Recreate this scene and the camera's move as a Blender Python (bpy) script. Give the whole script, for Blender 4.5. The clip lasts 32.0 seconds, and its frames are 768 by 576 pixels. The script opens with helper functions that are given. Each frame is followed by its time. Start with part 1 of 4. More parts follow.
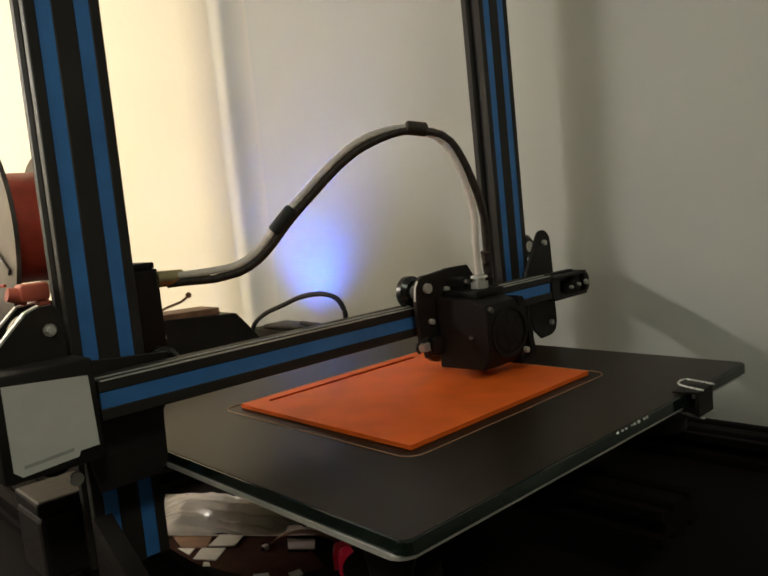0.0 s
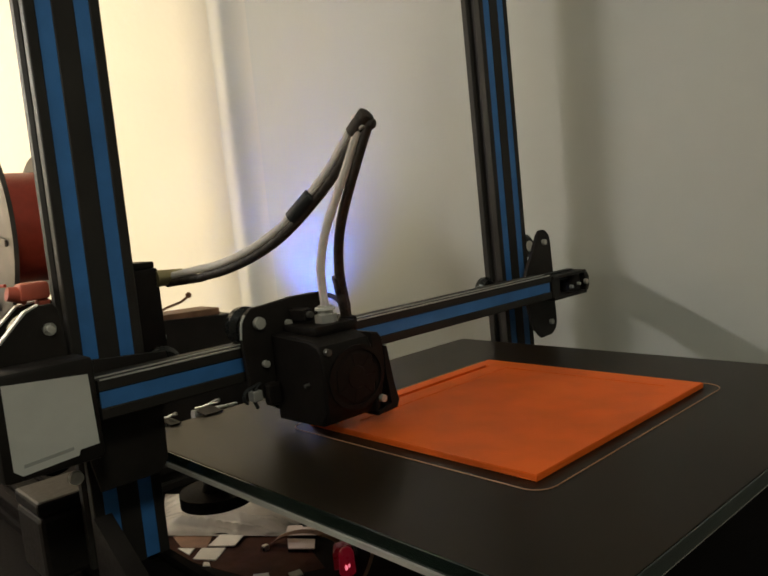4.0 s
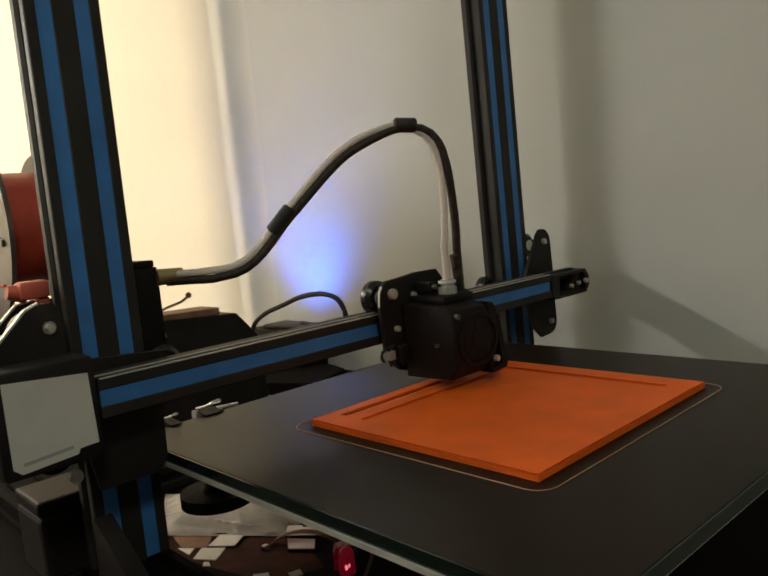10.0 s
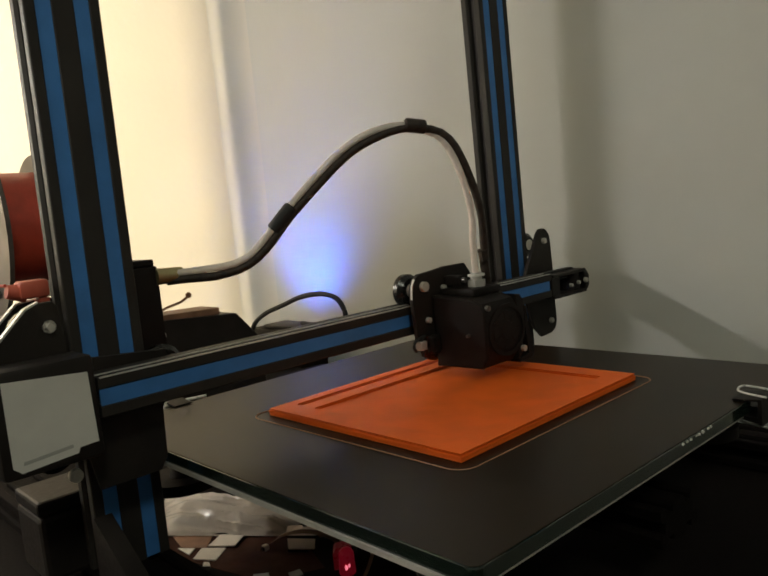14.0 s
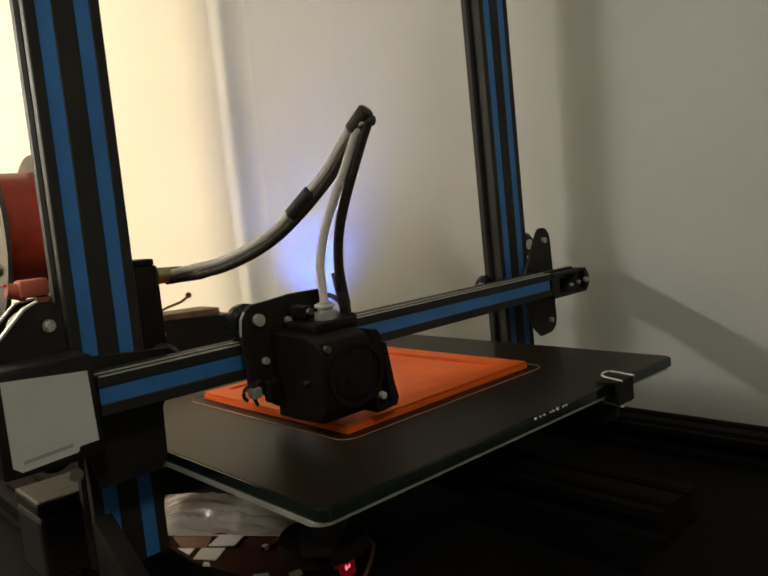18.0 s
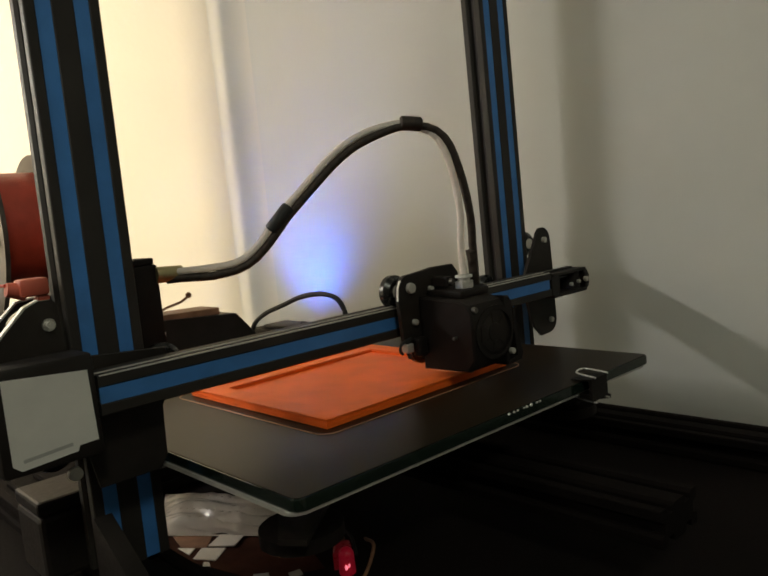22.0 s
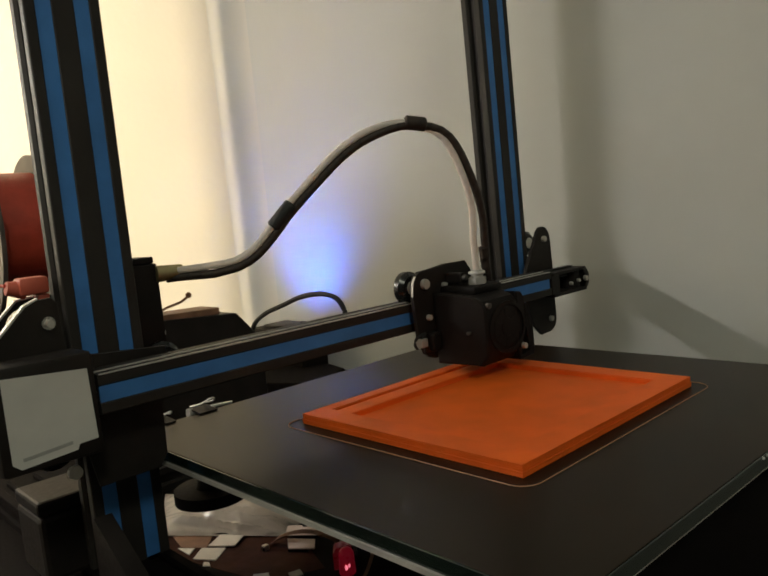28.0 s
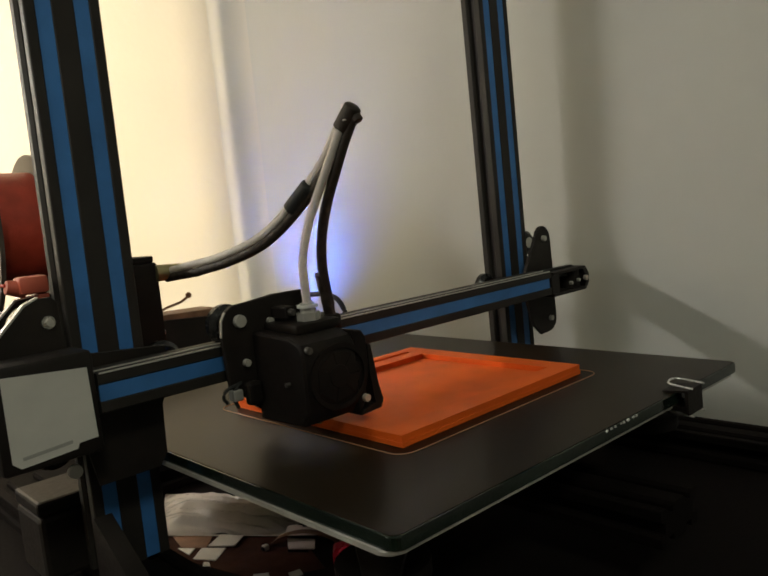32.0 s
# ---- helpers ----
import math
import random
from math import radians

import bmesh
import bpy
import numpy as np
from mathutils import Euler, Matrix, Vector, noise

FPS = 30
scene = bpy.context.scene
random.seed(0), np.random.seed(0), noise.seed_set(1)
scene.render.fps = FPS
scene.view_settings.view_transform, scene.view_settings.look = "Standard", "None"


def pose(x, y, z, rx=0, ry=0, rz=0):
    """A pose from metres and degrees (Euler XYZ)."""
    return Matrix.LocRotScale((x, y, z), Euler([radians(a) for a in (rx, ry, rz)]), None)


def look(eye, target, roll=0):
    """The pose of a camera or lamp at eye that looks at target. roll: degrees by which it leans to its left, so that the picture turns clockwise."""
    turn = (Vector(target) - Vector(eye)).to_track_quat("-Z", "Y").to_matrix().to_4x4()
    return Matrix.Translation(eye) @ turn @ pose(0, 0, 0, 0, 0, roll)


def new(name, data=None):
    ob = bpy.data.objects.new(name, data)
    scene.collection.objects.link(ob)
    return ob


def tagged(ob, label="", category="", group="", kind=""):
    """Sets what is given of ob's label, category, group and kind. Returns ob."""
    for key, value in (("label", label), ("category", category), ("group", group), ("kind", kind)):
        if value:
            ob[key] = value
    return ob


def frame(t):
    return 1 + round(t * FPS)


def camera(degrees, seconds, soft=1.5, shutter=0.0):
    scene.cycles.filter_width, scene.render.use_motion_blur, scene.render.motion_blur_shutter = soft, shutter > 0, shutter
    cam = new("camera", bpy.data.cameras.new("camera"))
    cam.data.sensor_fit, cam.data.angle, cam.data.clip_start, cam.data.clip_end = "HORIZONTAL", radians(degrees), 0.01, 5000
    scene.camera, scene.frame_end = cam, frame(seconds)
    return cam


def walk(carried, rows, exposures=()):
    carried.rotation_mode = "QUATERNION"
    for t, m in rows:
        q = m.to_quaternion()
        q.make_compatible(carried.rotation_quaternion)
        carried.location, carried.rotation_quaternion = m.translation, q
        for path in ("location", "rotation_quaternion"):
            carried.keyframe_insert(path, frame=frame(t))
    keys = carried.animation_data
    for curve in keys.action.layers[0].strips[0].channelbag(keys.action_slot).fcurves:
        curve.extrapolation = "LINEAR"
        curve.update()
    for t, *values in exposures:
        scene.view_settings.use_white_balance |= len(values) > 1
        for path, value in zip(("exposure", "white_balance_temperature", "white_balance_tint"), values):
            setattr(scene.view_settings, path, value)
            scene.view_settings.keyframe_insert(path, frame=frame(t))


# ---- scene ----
cam = camera(56.68, 32.0, soft=1.8)
DESK_TOP = 0.75            # metres
ZERO = DESK_TOP + 0.205    # height of the printer's own zero level
EYE = pose(-0.1315, -0.3903, ZERO + 0.0006, 83.814, 5.523, -43.453)
walk(cam, [(0.0, EYE), (32.0, EYE)])

# ---------------------------------------------------------------- world and lamps
world = bpy.data.worlds.new("room_dark")
scene.world = world
world.use_nodes = True
world.node_tree.nodes["Background"].inputs[0].default_value = (0.5, 0.48, 0.45, 1)
world.node_tree.nodes["Background"].inputs[1].default_value = 0.02
scene.view_settings.exposure = 0.06


def at(x, y, z):
    """Millimetres of the printer's own space to metres of the world."""
    return Vector((x / 1000, y / 1000, z / 1000 + ZERO))


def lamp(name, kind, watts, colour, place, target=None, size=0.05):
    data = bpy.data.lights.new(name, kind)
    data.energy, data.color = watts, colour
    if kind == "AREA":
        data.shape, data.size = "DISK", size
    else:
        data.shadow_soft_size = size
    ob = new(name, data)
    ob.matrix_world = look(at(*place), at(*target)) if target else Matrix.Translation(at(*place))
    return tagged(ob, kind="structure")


for lamp_x, watts in ((-465, 1.5), (-375, 1.25), (-285, 1.05), (-195, 0.85)):     # four bulbs in a row over the far corner of the desk
    lamp("desk_lamp_light", "POINT", watts, (1.0, 0.965, 0.91), (lamp_x, 470, 212), size=0.012)
side = lamp("side_fill_light", "AREA", 0.125, (0.97, 0.98, 0.84), (-150, -12, 105), (0, -12, 105))     # unseen fill strip added to brighten wall and bag, end raised
side.data.shape, side.data.size, side.data.size_y = "RECTANGLE", 0.1, 0.004
side.matrix_world = look(at(-150, -12, 105), at(0, -12, 105), -22)
warm = lamp("corner_lamp_light", "SPOT", 620.0, (1.0, 0.83, 0.56), (-1200, 261, 190), (300, 420, 120), 0.0075)
warm.data.spot_size, warm.data.spot_blend = radians(23), 0.3
blue = lamp("blue_led_light", "SPOT", 2.2, (0.05, 0.16, 1.0), (382, 396, -120), (468, 394, -30), 0.008)
blue.data.spot_size, blue.data.spot_blend = radians(112), 1.0
# unseen area light added as front fill, no fixture
lamp("front_fill_light", "AREA", 5.2, (0.97, 1.0, 0.80), (-600, -1500, 1300), (150, 0, -100), 0.35)


# ---------------------------------------------------------------- materials
def material(name, colour, rough=0.5, metal=0.0, vary=0.12, scale=60.0, bump=0.0, bump_scale=400.0, wear=0.1, **more):
    m = bpy.data.materials.new(name)
    m.use_nodes = True
    n, l = m.node_tree.nodes, m.node_tree.links
    b = n["Principled BSDF"]
    b.inputs["Roughness"].default_value, b.inputs["Metallic"].default_value = rough, metal
    for k, v in more.items():
        b.inputs[k.replace("_", " ")].default_value = v
    co = n.new("ShaderNodeTexCoord")
    big, fine = n.new("ShaderNodeTexNoise"), n.new("ShaderNodeTexNoise")
    big.inputs["Scale"].default_value, big.inputs["Detail"].default_value = scale, 4
    fine.inputs["Scale"].default_value, fine.inputs["Detail"].default_value = bump_scale, 3
    l.new(co.outputs["Object"], big.inputs["Vector"])
    l.new(co.outputs["Object"], fine.inputs["Vector"])
    ramp = n.new("ShaderNodeMapRange")
    ramp.inputs["From Min"].default_value, ramp.inputs["From Max"].default_value = 0.3, 0.7
    ramp.inputs["To Min"].default_value, ramp.inputs["To Max"].default_value = 1 - vary, 1 + vary
    l.new(big.outputs["Fac"], ramp.inputs["Value"])
    mul = n.new("ShaderNodeVectorMath")
    mul.operation = "SCALE"
    mul.inputs[0].default_value = colour
    l.new(ramp.outputs[0], mul.inputs["Scale"])
    l.new(mul.outputs[0], b.inputs["Base Color"])
    rr = n.new("ShaderNodeMapRange")
    rr.inputs["To Min"].default_value, rr.inputs["To Max"].default_value = max(rough - wear, 0.02), min(rough + wear, 1)
    l.new(fine.outputs["Fac"], rr.inputs["Value"])
    l.new(rr.outputs[0], b.inputs["Roughness"])
    if bump:
        bu = n.new("ShaderNodeBump")
        bu.inputs["Strength"].default_value, bu.inputs["Distance"].default_value = bump, 0.0006
        l.new(fine.outputs["Fac"], bu.inputs["Height"])
        l.new(bu.outputs[0], b.inputs["Normal"])
    return m


def glow(name, colour, strength):
    m = material(name, colour, 0.3)
    b = m.node_tree.nodes["Principled BSDF"]
    b.inputs["Emission Color"].default_value, b.inputs["Emission Strength"].default_value = (*colour, 1), strength
    return m


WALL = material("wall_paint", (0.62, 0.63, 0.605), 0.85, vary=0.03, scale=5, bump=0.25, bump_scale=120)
# lighter and warmer than the side wall: part of the lamp light is painted in
CREAM_LIT = material("cream_lit_wall", (0.74, 0.70, 0.62), 0.85, vary=0.03, scale=5, bump=0.25, bump_scale=120)
# tint between the two walls, paints the fading edge of the warm light
CORNER_BLEND = material("corner_blend_tint", (0.67, 0.655, 0.61), 0.85, vary=0.03, scale=5, bump=0.25, bump_scale=120)
CEIL = material("ceiling_paint", (0.75, 0.74, 0.72), 0.9, vary=0.03, scale=4)
FLOOR = material("floor_boards", (0.16, 0.10, 0.06), 0.5, vary=0.25, scale=6)
# the desk's own colour; on the rails it stands in for shade
DESK = material("dark_desk_shaded_rail", (0.007, 0.005, 0.0045), 0.8, vary=0.3, scale=9, bump=0.2, Specular_IOR_Level=0.08)
BLACK = material("black_anodised", (0.030, 0.026, 0.023), 0.55, 0.0, vary=0.2, scale=30, bump=0.1, Specular_IOR_Level=0.22)
PLATE = material("black_sheet_metal", (0.020, 0.016, 0.014), 0.5, vary=0.25, scale=40, bump=0.15, Specular_IOR_Level=0.22)
PLASTIC = material("black_plastic", (0.014, 0.011, 0.010), 0.5, vary=0.2, scale=50, bump=0.1, Specular_IOR_Level=0.12)
RUBBER = material("black_rubber", (0.016, 0.016, 0.016), 0.6, vary=0.2)
BLUE = material("blue_slot_plastic", (0.043, 0.19, 0.52), 0.6, vary=0.15, scale=40, bump=0.1)
STEEL = material("bright_steel", (0.62, 0.60, 0.57), 0.28, 1.0, vary=0.1)
SCREW = material("dull_steel_screw", (0.58, 0.55, 0.50), 0.4, 0.25, vary=0.1)
EDGE = material("bare_aluminium_edge", (0.62, 0.60, 0.56), 0.45, 0.35, vary=0.1)
WHITEWIRE = material("bright_plated_wire", (0.85, 0.84, 0.82), 0.3, 0.5, vary=0.08)
BRASS = material("brass", (0.50, 0.43, 0.24), 0.5, 1.0, vary=0.15)
GLASSTOP = material("black_coated_glass", (0.020, 0.0135, 0.008), 0.33, vary=0.2, scale=12, bump_scale=25, wear=0.015, Specular_IOR_Level=0.115)
GLASS = material("green_glass_edge", (0.010, 0.018, 0.013), 0.10, vary=0.2)
ORANGE = material("orange_print_plastic", (0.95, 0.155, 0.014), 0.55, vary=0.10, scale=35, bump=0.35, bump_scale=700, Specular_IOR_Level=0.3)
RED = material("red_filament", (0.54, 0.065, 0.034), 0.45, vary=0.15, scale=60, bump=0.5, bump_scale=500)
REDPART = material("red_printed_plastic", (0.50, 0.10, 0.06), 0.5, vary=0.1)
REDGLINT = glow("red_glint", (1.0, 0.22, 0.30), 0.9)
REDLENS = glow("glowing_red_plastic", (0.52, 0.012, 0.035), 0.10)
# emits faintly to imitate red reflections; the holder is no lamp
REDDIMGLOW = glow("dim_red_glow", (0.20, 0.008, 0.014), 0.10)
BLUELED = glow("blue_led", (0.15, 0.3, 1.0), 6.0)
SPOOLDARK = material("grey_spool_plastic", (0.085, 0.068, 0.058), 0.45, vary=0.45, scale=45, bump=0.2, bump_scale=90)
WHITE = material("white_label_paper", (0.74, 0.72, 0.68), 0.7, vary=0.05)
GREYBAR = material("grey_print_ink", (0.45, 0.44, 0.42), 0.8, vary=0.1)
TUBE = material("white_ptfe_tube", (0.97, 0.88, 0.82), 0.45, vary=0.06, Transmission_Weight=0.3, IOR=1.3)
SLEEVE = material("braided_black_sleeve", (0.032, 0.020, 0.014), 0.6, vary=0.5, scale=200, bump=0.6, bump_scale=900)
CARD = material("white_card", (0.85, 0.77, 0.67), 0.8, vary=0.08)
BAG = material("clear_plastic_bag", (0.86, 0.78, 0.68), 0.2, vary=0.12, scale=25, bump=0.3, bump_scale=60, Specular_IOR_Level=0.7)
# dark copy of the steel screw colour for screws that sit in shadow
SHADED_SCREW = material("shaded_steel_screw", (0.10, 0.09, 0.08), 0.4, 0.3, vary=0.15)
NICKEL = material("dull_nickel", (0.50, 0.48, 0.45), 0.4, 0.4, vary=0.15)
WHEEL = material("polished_black_wheel", (0.014, 0.014, 0.014), 0.25, vary=0.15)
LITDESK = material("lit_desk_brown", (0.050, 0.016, 0.009), 0.7, vary=0.4, scale=45, bump=0.5, bump_scale=120, Specular_IOR_Level=0.1)
PINK = material("pinkish_paper", (0.78, 0.64, 0.57), 0.7, vary=0.1)
BROWN = material("brown_box_lid", (0.23, 0.115, 0.065), 0.6, vary=0.5, scale=38, bump=0.4, bump_scale=90)


# ---------------------------------------------------------------- mesh helpers, in millimetres
def thing(name, base, label, category, group="", kind=""):
    ob = new(name)
    ob.empty_display_size = 0.02
    ob.location = at(*base)
    ob["base"] = base
    return tagged(ob, label, category, group, kind)


def part(name, bm, mat, parent, label="", kind="", smooth=False):
    """One mesh under a thing or a part; the bmesh is in the printer's millimetres."""
    root = parent
    while root.parent:
        root = root.parent
    base = Vector(root["base"])
    bmesh.ops.recalc_face_normals(bm, faces=bm.faces)
    for v in bm.verts:
        v.co = (v.co - base) / 1000
    me = bpy.data.meshes.new(name)
    bm.to_mesh(me)
    bm.free()
    if smooth:
        me.shade_smooth()
        me.set_sharp_from_angle(angle=radians(38))
    me.materials.append(mat)
    ob = new(name, me)
    ob.parent = parent
    return tagged(ob, label, kind=kind)


def block(bm, x, y, z, bevel=0.0):
    """A box between the pairs x, y and z."""
    vs = [bm.verts.new((a, b, c)) for a in x for b in y for c in z]
    fs = [bm.faces.new([vs[i] for i in q]) for q in
          ((0, 1, 3, 2), (4, 6, 7, 5), (0, 4, 5, 1), (2, 3, 7, 6), (0, 2, 6, 4), (1, 5, 7, 3))]
    if bevel:
        bmesh.ops.bevel(bm, geom=list({e for f in fs for e in f.edges}), offset=bevel, segments=2, affect="EDGES", profile=0.5)
    return bm


def rod(bm, a, b, r, r2=None, n=16):
    """A round bar from a to b."""
    a, b = Vector(a), Vector(b)
    turn = (b - a).to_track_quat("Z", "Y").to_matrix().to_4x4()
    bmesh.ops.create_cone(bm, cap_ends=True, segments=n, radius1=r, radius2=r if r2 is None else r2, depth=(b - a).length,
                          matrix=Matrix.Translation((a + b) / 2) @ turn)
    return bm


def prism(bm, outline, axis, lo, hi, bevel=0.0):
    """An outline (pairs) pushed along an axis: "x" takes y,z; "y" takes x,z; "z" takes x,y."""
    def co(p, d):
        return {"x": (d, p[0], p[1]), "y": (p[0], d, p[1]), "z": (p[0], p[1], d)}[axis]
    lower, upper = [bm.verts.new(co(p, lo)) for p in outline], [bm.verts.new(co(p, hi)) for p in outline]
    n = len(outline)
    fs = [bm.faces.new(lower), bm.faces.new(list(reversed(upper)))]
    fs += [bm.faces.new((lower[i], lower[(i + 1) % n], upper[(i + 1) % n], upper[i])) for i in range(n)]
    if bevel:
        rim = [e for e in {e for f in fs[:2] for e in f.edges}]
        bmesh.ops.bevel(bm, geom=rim, offset=bevel, segments=1, affect="EDGES")
    return bm


def rounded(x0, x1, y0, y1, r, n=6):
    out = []
    for cx, cy, a0 in ((x1 - r, y1 - r, 0), (x0 + r, y1 - r, 90), (x0 + r, y0 + r, 180), (x1 - r, y0 + r, 270)):
        out += [(cx + r * math.cos(radians(a0 + 90 * i / n)), cy + r * math.sin(radians(a0 + 90 * i / n))) for i in range(n + 1)]
    return out


def sweep(bm, points, r, n=10):
    """A bent round wire through points."""
    pts = [Vector(p) for p in points]
    rings = []
    side = Vector((0, 0, 1))
    for i, p in enumerate(pts):
        d = (pts[min(i + 1, len(pts) - 1)] - pts[max(i - 1, 0)]).normalized()
        u = d.cross(side if abs(d.dot(side)) < 0.95 else Vector((1, 0, 0))).normalized()
        w = d.cross(u)
        rings.append([bm.verts.new(p + r * (u * math.cos(2 * math.pi * k / n) + w * math.sin(2 * math.pi * k / n))) for k in range(n)])
    for a, b in zip(rings, rings[1:]):
        for k in range(n):
            bm.faces.new((a[k], a[(k + 1) % n], b[(k + 1) % n], b[k]))
    bm.faces.new(rings[0])
    bm.faces.new(rings[-1])
    return bm


def smooth_line(points, per=8):
    """Points along a Catmull-Rom line."""
    pts = [Vector(p) for p in points]
    pts = [2 * pts[0] - pts[1]] + pts + [2 * pts[-1] - pts[-2]]
    out = []
    for a, b, c, d in zip(pts, pts[1:], pts[2:], pts[3:]):
        for k in range(per):
            t = k / per
            out.append(0.5 * (2 * b + (c - a) * t + (2 * a - 5 * b + 4 * c - d) * t * t + (3 * b - a - 3 * c + d) * t ** 3))
    return out + [pts[-2]]


def v_slot(w, h):
    """Outline of a slotted extrusion w by h, a slot every 20 mm, centred."""
    out = []
    sides = (((-w / 2, -h / 2), (1, 0), w), ((w / 2, -h / 2), (0, 1), h), ((w / 2, h / 2), (-1, 0), w), ((-w / 2, h / 2), (0, -1), h))
    for (sx, sy), (dx, dy), length in sides:
        ix, iy = -dy, dx
        out.append((sx + dx * 0.6, sy + dy * 0.6))
        for k in range(int(length // 20)):
            c = 10 + 20 * k
            for off, deep in ((-4.6, 0), (-3.1, 1.8), (-3.1, 4.4), (3.1, 4.4), (3.1, 1.8), (4.6, 0)):
                out.append((sx + dx * (c + off) + ix * deep, sy + dy * (c + off) + iy * deep))
        out.append((sx + dx * (length - 0.6), sy + dy * (length - 0.6)))
    return out


def bolt(parent, x, y, z, r=3.4, axis=(0, -1, 0), mat=None):
    d = Vector(axis)
    p = Vector((x, y, z))
    bm = rod(bmesh.new(), p, p + d * 2.6, r, r * 0.93)
    rod(bm, p + d * 2.4, p + d * 2.9, r * 0.45, n=6)
    return part("bolt", bm, mat or SCREW, parent, "steel socket screw with shade put into its colour" if mat else "steel socket screw", smooth=True)


def v_wheel(parent, x, y, z, r=12.0, axis="y"):
    bm = bmesh.new()
    d = Vector((0, 1, 0)) if axis == "y" else Vector((1, 0, 0))
    p = Vector((x, y, z))
    rod(bm, p - d * 5, p - d * 2, r - 3, r, n=28)
    rod(bm, p - d * 2, p + d * 2, r, r, n=28)
    rod(bm, p + d * 2, p + d * 5, r, r - 3, n=28)
    w = part("wheel", bm, WHEEL, parent, "black grooved roller wheel", smooth=True)
    part("hub", rod(bmesh.new(), p - d * 5.6, p + d * 5.6, 5, n=18), SCREW, w, "steel bearing hub", smooth=True)
    return w


# ---------------------------------------------------------------- the room
WALL_X, WALL_Y = 468, 528          # the two walls behind the printer
FAR = (-2300, -2600)               # the two walls behind the viewer
LOW, HIGH = -955, 1445
TABLE = -205


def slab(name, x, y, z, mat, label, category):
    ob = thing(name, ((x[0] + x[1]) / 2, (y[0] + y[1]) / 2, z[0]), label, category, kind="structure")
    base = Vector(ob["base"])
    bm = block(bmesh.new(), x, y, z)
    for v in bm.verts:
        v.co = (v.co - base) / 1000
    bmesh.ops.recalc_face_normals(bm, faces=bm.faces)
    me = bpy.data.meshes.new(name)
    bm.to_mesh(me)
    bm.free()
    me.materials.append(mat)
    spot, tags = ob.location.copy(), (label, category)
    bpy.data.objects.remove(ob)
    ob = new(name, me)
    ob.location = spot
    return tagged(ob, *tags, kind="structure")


slab("wall_east", (WALL_X, WALL_X + 120), (FAR[1] - 120, WALL_Y + 120), (LOW, HIGH), WALL, "plain off-white painted wall beside the printer", "wall")
slab("wall_north", (FAR[0] - 120, WALL_X - 0.5), (WALL_Y, WALL_Y + 120), (LOW, HIGH), CREAM_LIT, "cream back wall, warm lamp light partly put into its colour", "wall")
slab("wall_west", (FAR[0] - 120, FAR[0]), (FAR[1] - 120, WALL_Y - 1), (LOW, HIGH), WALL, "plain painted room wall", "wall")
slab("wall_south", (FAR[0] + 1, WALL_X - 1), (FAR[1] - 120, FAR[1]), (LOW, HIGH), WALL, "plain painted room wall", "wall")
# unseen panel, added only so the warm beam stops at the corner
slab("beam_stop_panel", (-490, -480), (-60, 377.5), (LOW, HIGH), CREAM_LIT, "unseen short panel added to cut off the warm beam", "wall")


def corner_cove():
    """Rounded corner between the two painted walls, added to soften the warm light's edge."""
    r, n = 40.0, 40
    cx, cy = WALL_X + 0.01 - r, WALL_Y + 0.01 - r
    arc = [(cx + r * math.sin(i / n * math.pi / 2), cy + r * math.cos(i / n * math.pi / 2)) for i in range(n + 1)]
    ring = arc + [(WALL_X + 0.6, cy), (WALL_X + 0.6, WALL_Y + 0.6), (cx, WALL_Y + 0.6)]
    verts = [(x / 1000, y / 1000, z / 1000 + ZERO) for z in (LOW, HIGH) for x, y in ring]
    k = len(ring)
    faces = [(i, (i + 1) % k, (i + 1) % k + k, i + k) for i in range(k)] + [tuple(range(k)), tuple(range(k, 2 * k))]
    me = bpy.data.meshes.new("wall_corner")
    me.from_pydata(verts, [], faces)
    bm = bmesh.new()
    bm.from_mesh(me)
    bmesh.ops.recalc_face_normals(bm, faces=bm.faces)
    for i, f in enumerate(bm.faces):
        f.smooth = i < n
    for e in bm.edges:
        e.smooth = all(f.smooth for f in e.link_faces)
    bm.to_mesh(me)
    bm.free()
    me.materials.append(CORNER_BLEND)
    tagged(new("wall_corner", me), "rounded off-white corner piece added to soften the warm light's edge", "wall", kind="structure")


corner_cove()
slab("floor", (FAR[0] - 120, WALL_X + 120), (FAR[1] - 120, WALL_Y + 120), (LOW - 60, LOW - 1), FLOOR, "brown wooden floor", "floor")
slab("ceiling", (FAR[0] - 120, WALL_X + 120), (FAR[1] - 120, WALL_Y + 120), (HIGH + 1, HIGH + 80), CEIL, "white painted ceiling", "ceiling")


def desk():
    d = thing("desk", (100, 90, LOW), "dark brown wooden desk against the wall", "desk")
    part("desktop", block(bmesh.new(), (-256, WALL_X - 4), (-330, WALL_Y - 4), (TABLE - 30, TABLE), 3), DESK, d)
    for x in (-250, 400):
        for y in (-290, 480):
            part("leg", block(bmesh.new(), (x, x + 45), (y, y + 40), (LOW, TABLE - 30), 2), DESK, d)


desk()


# ---------------------------------------------------------------- the printer's fixed frame
POST_R = 375      # left edge of the far post


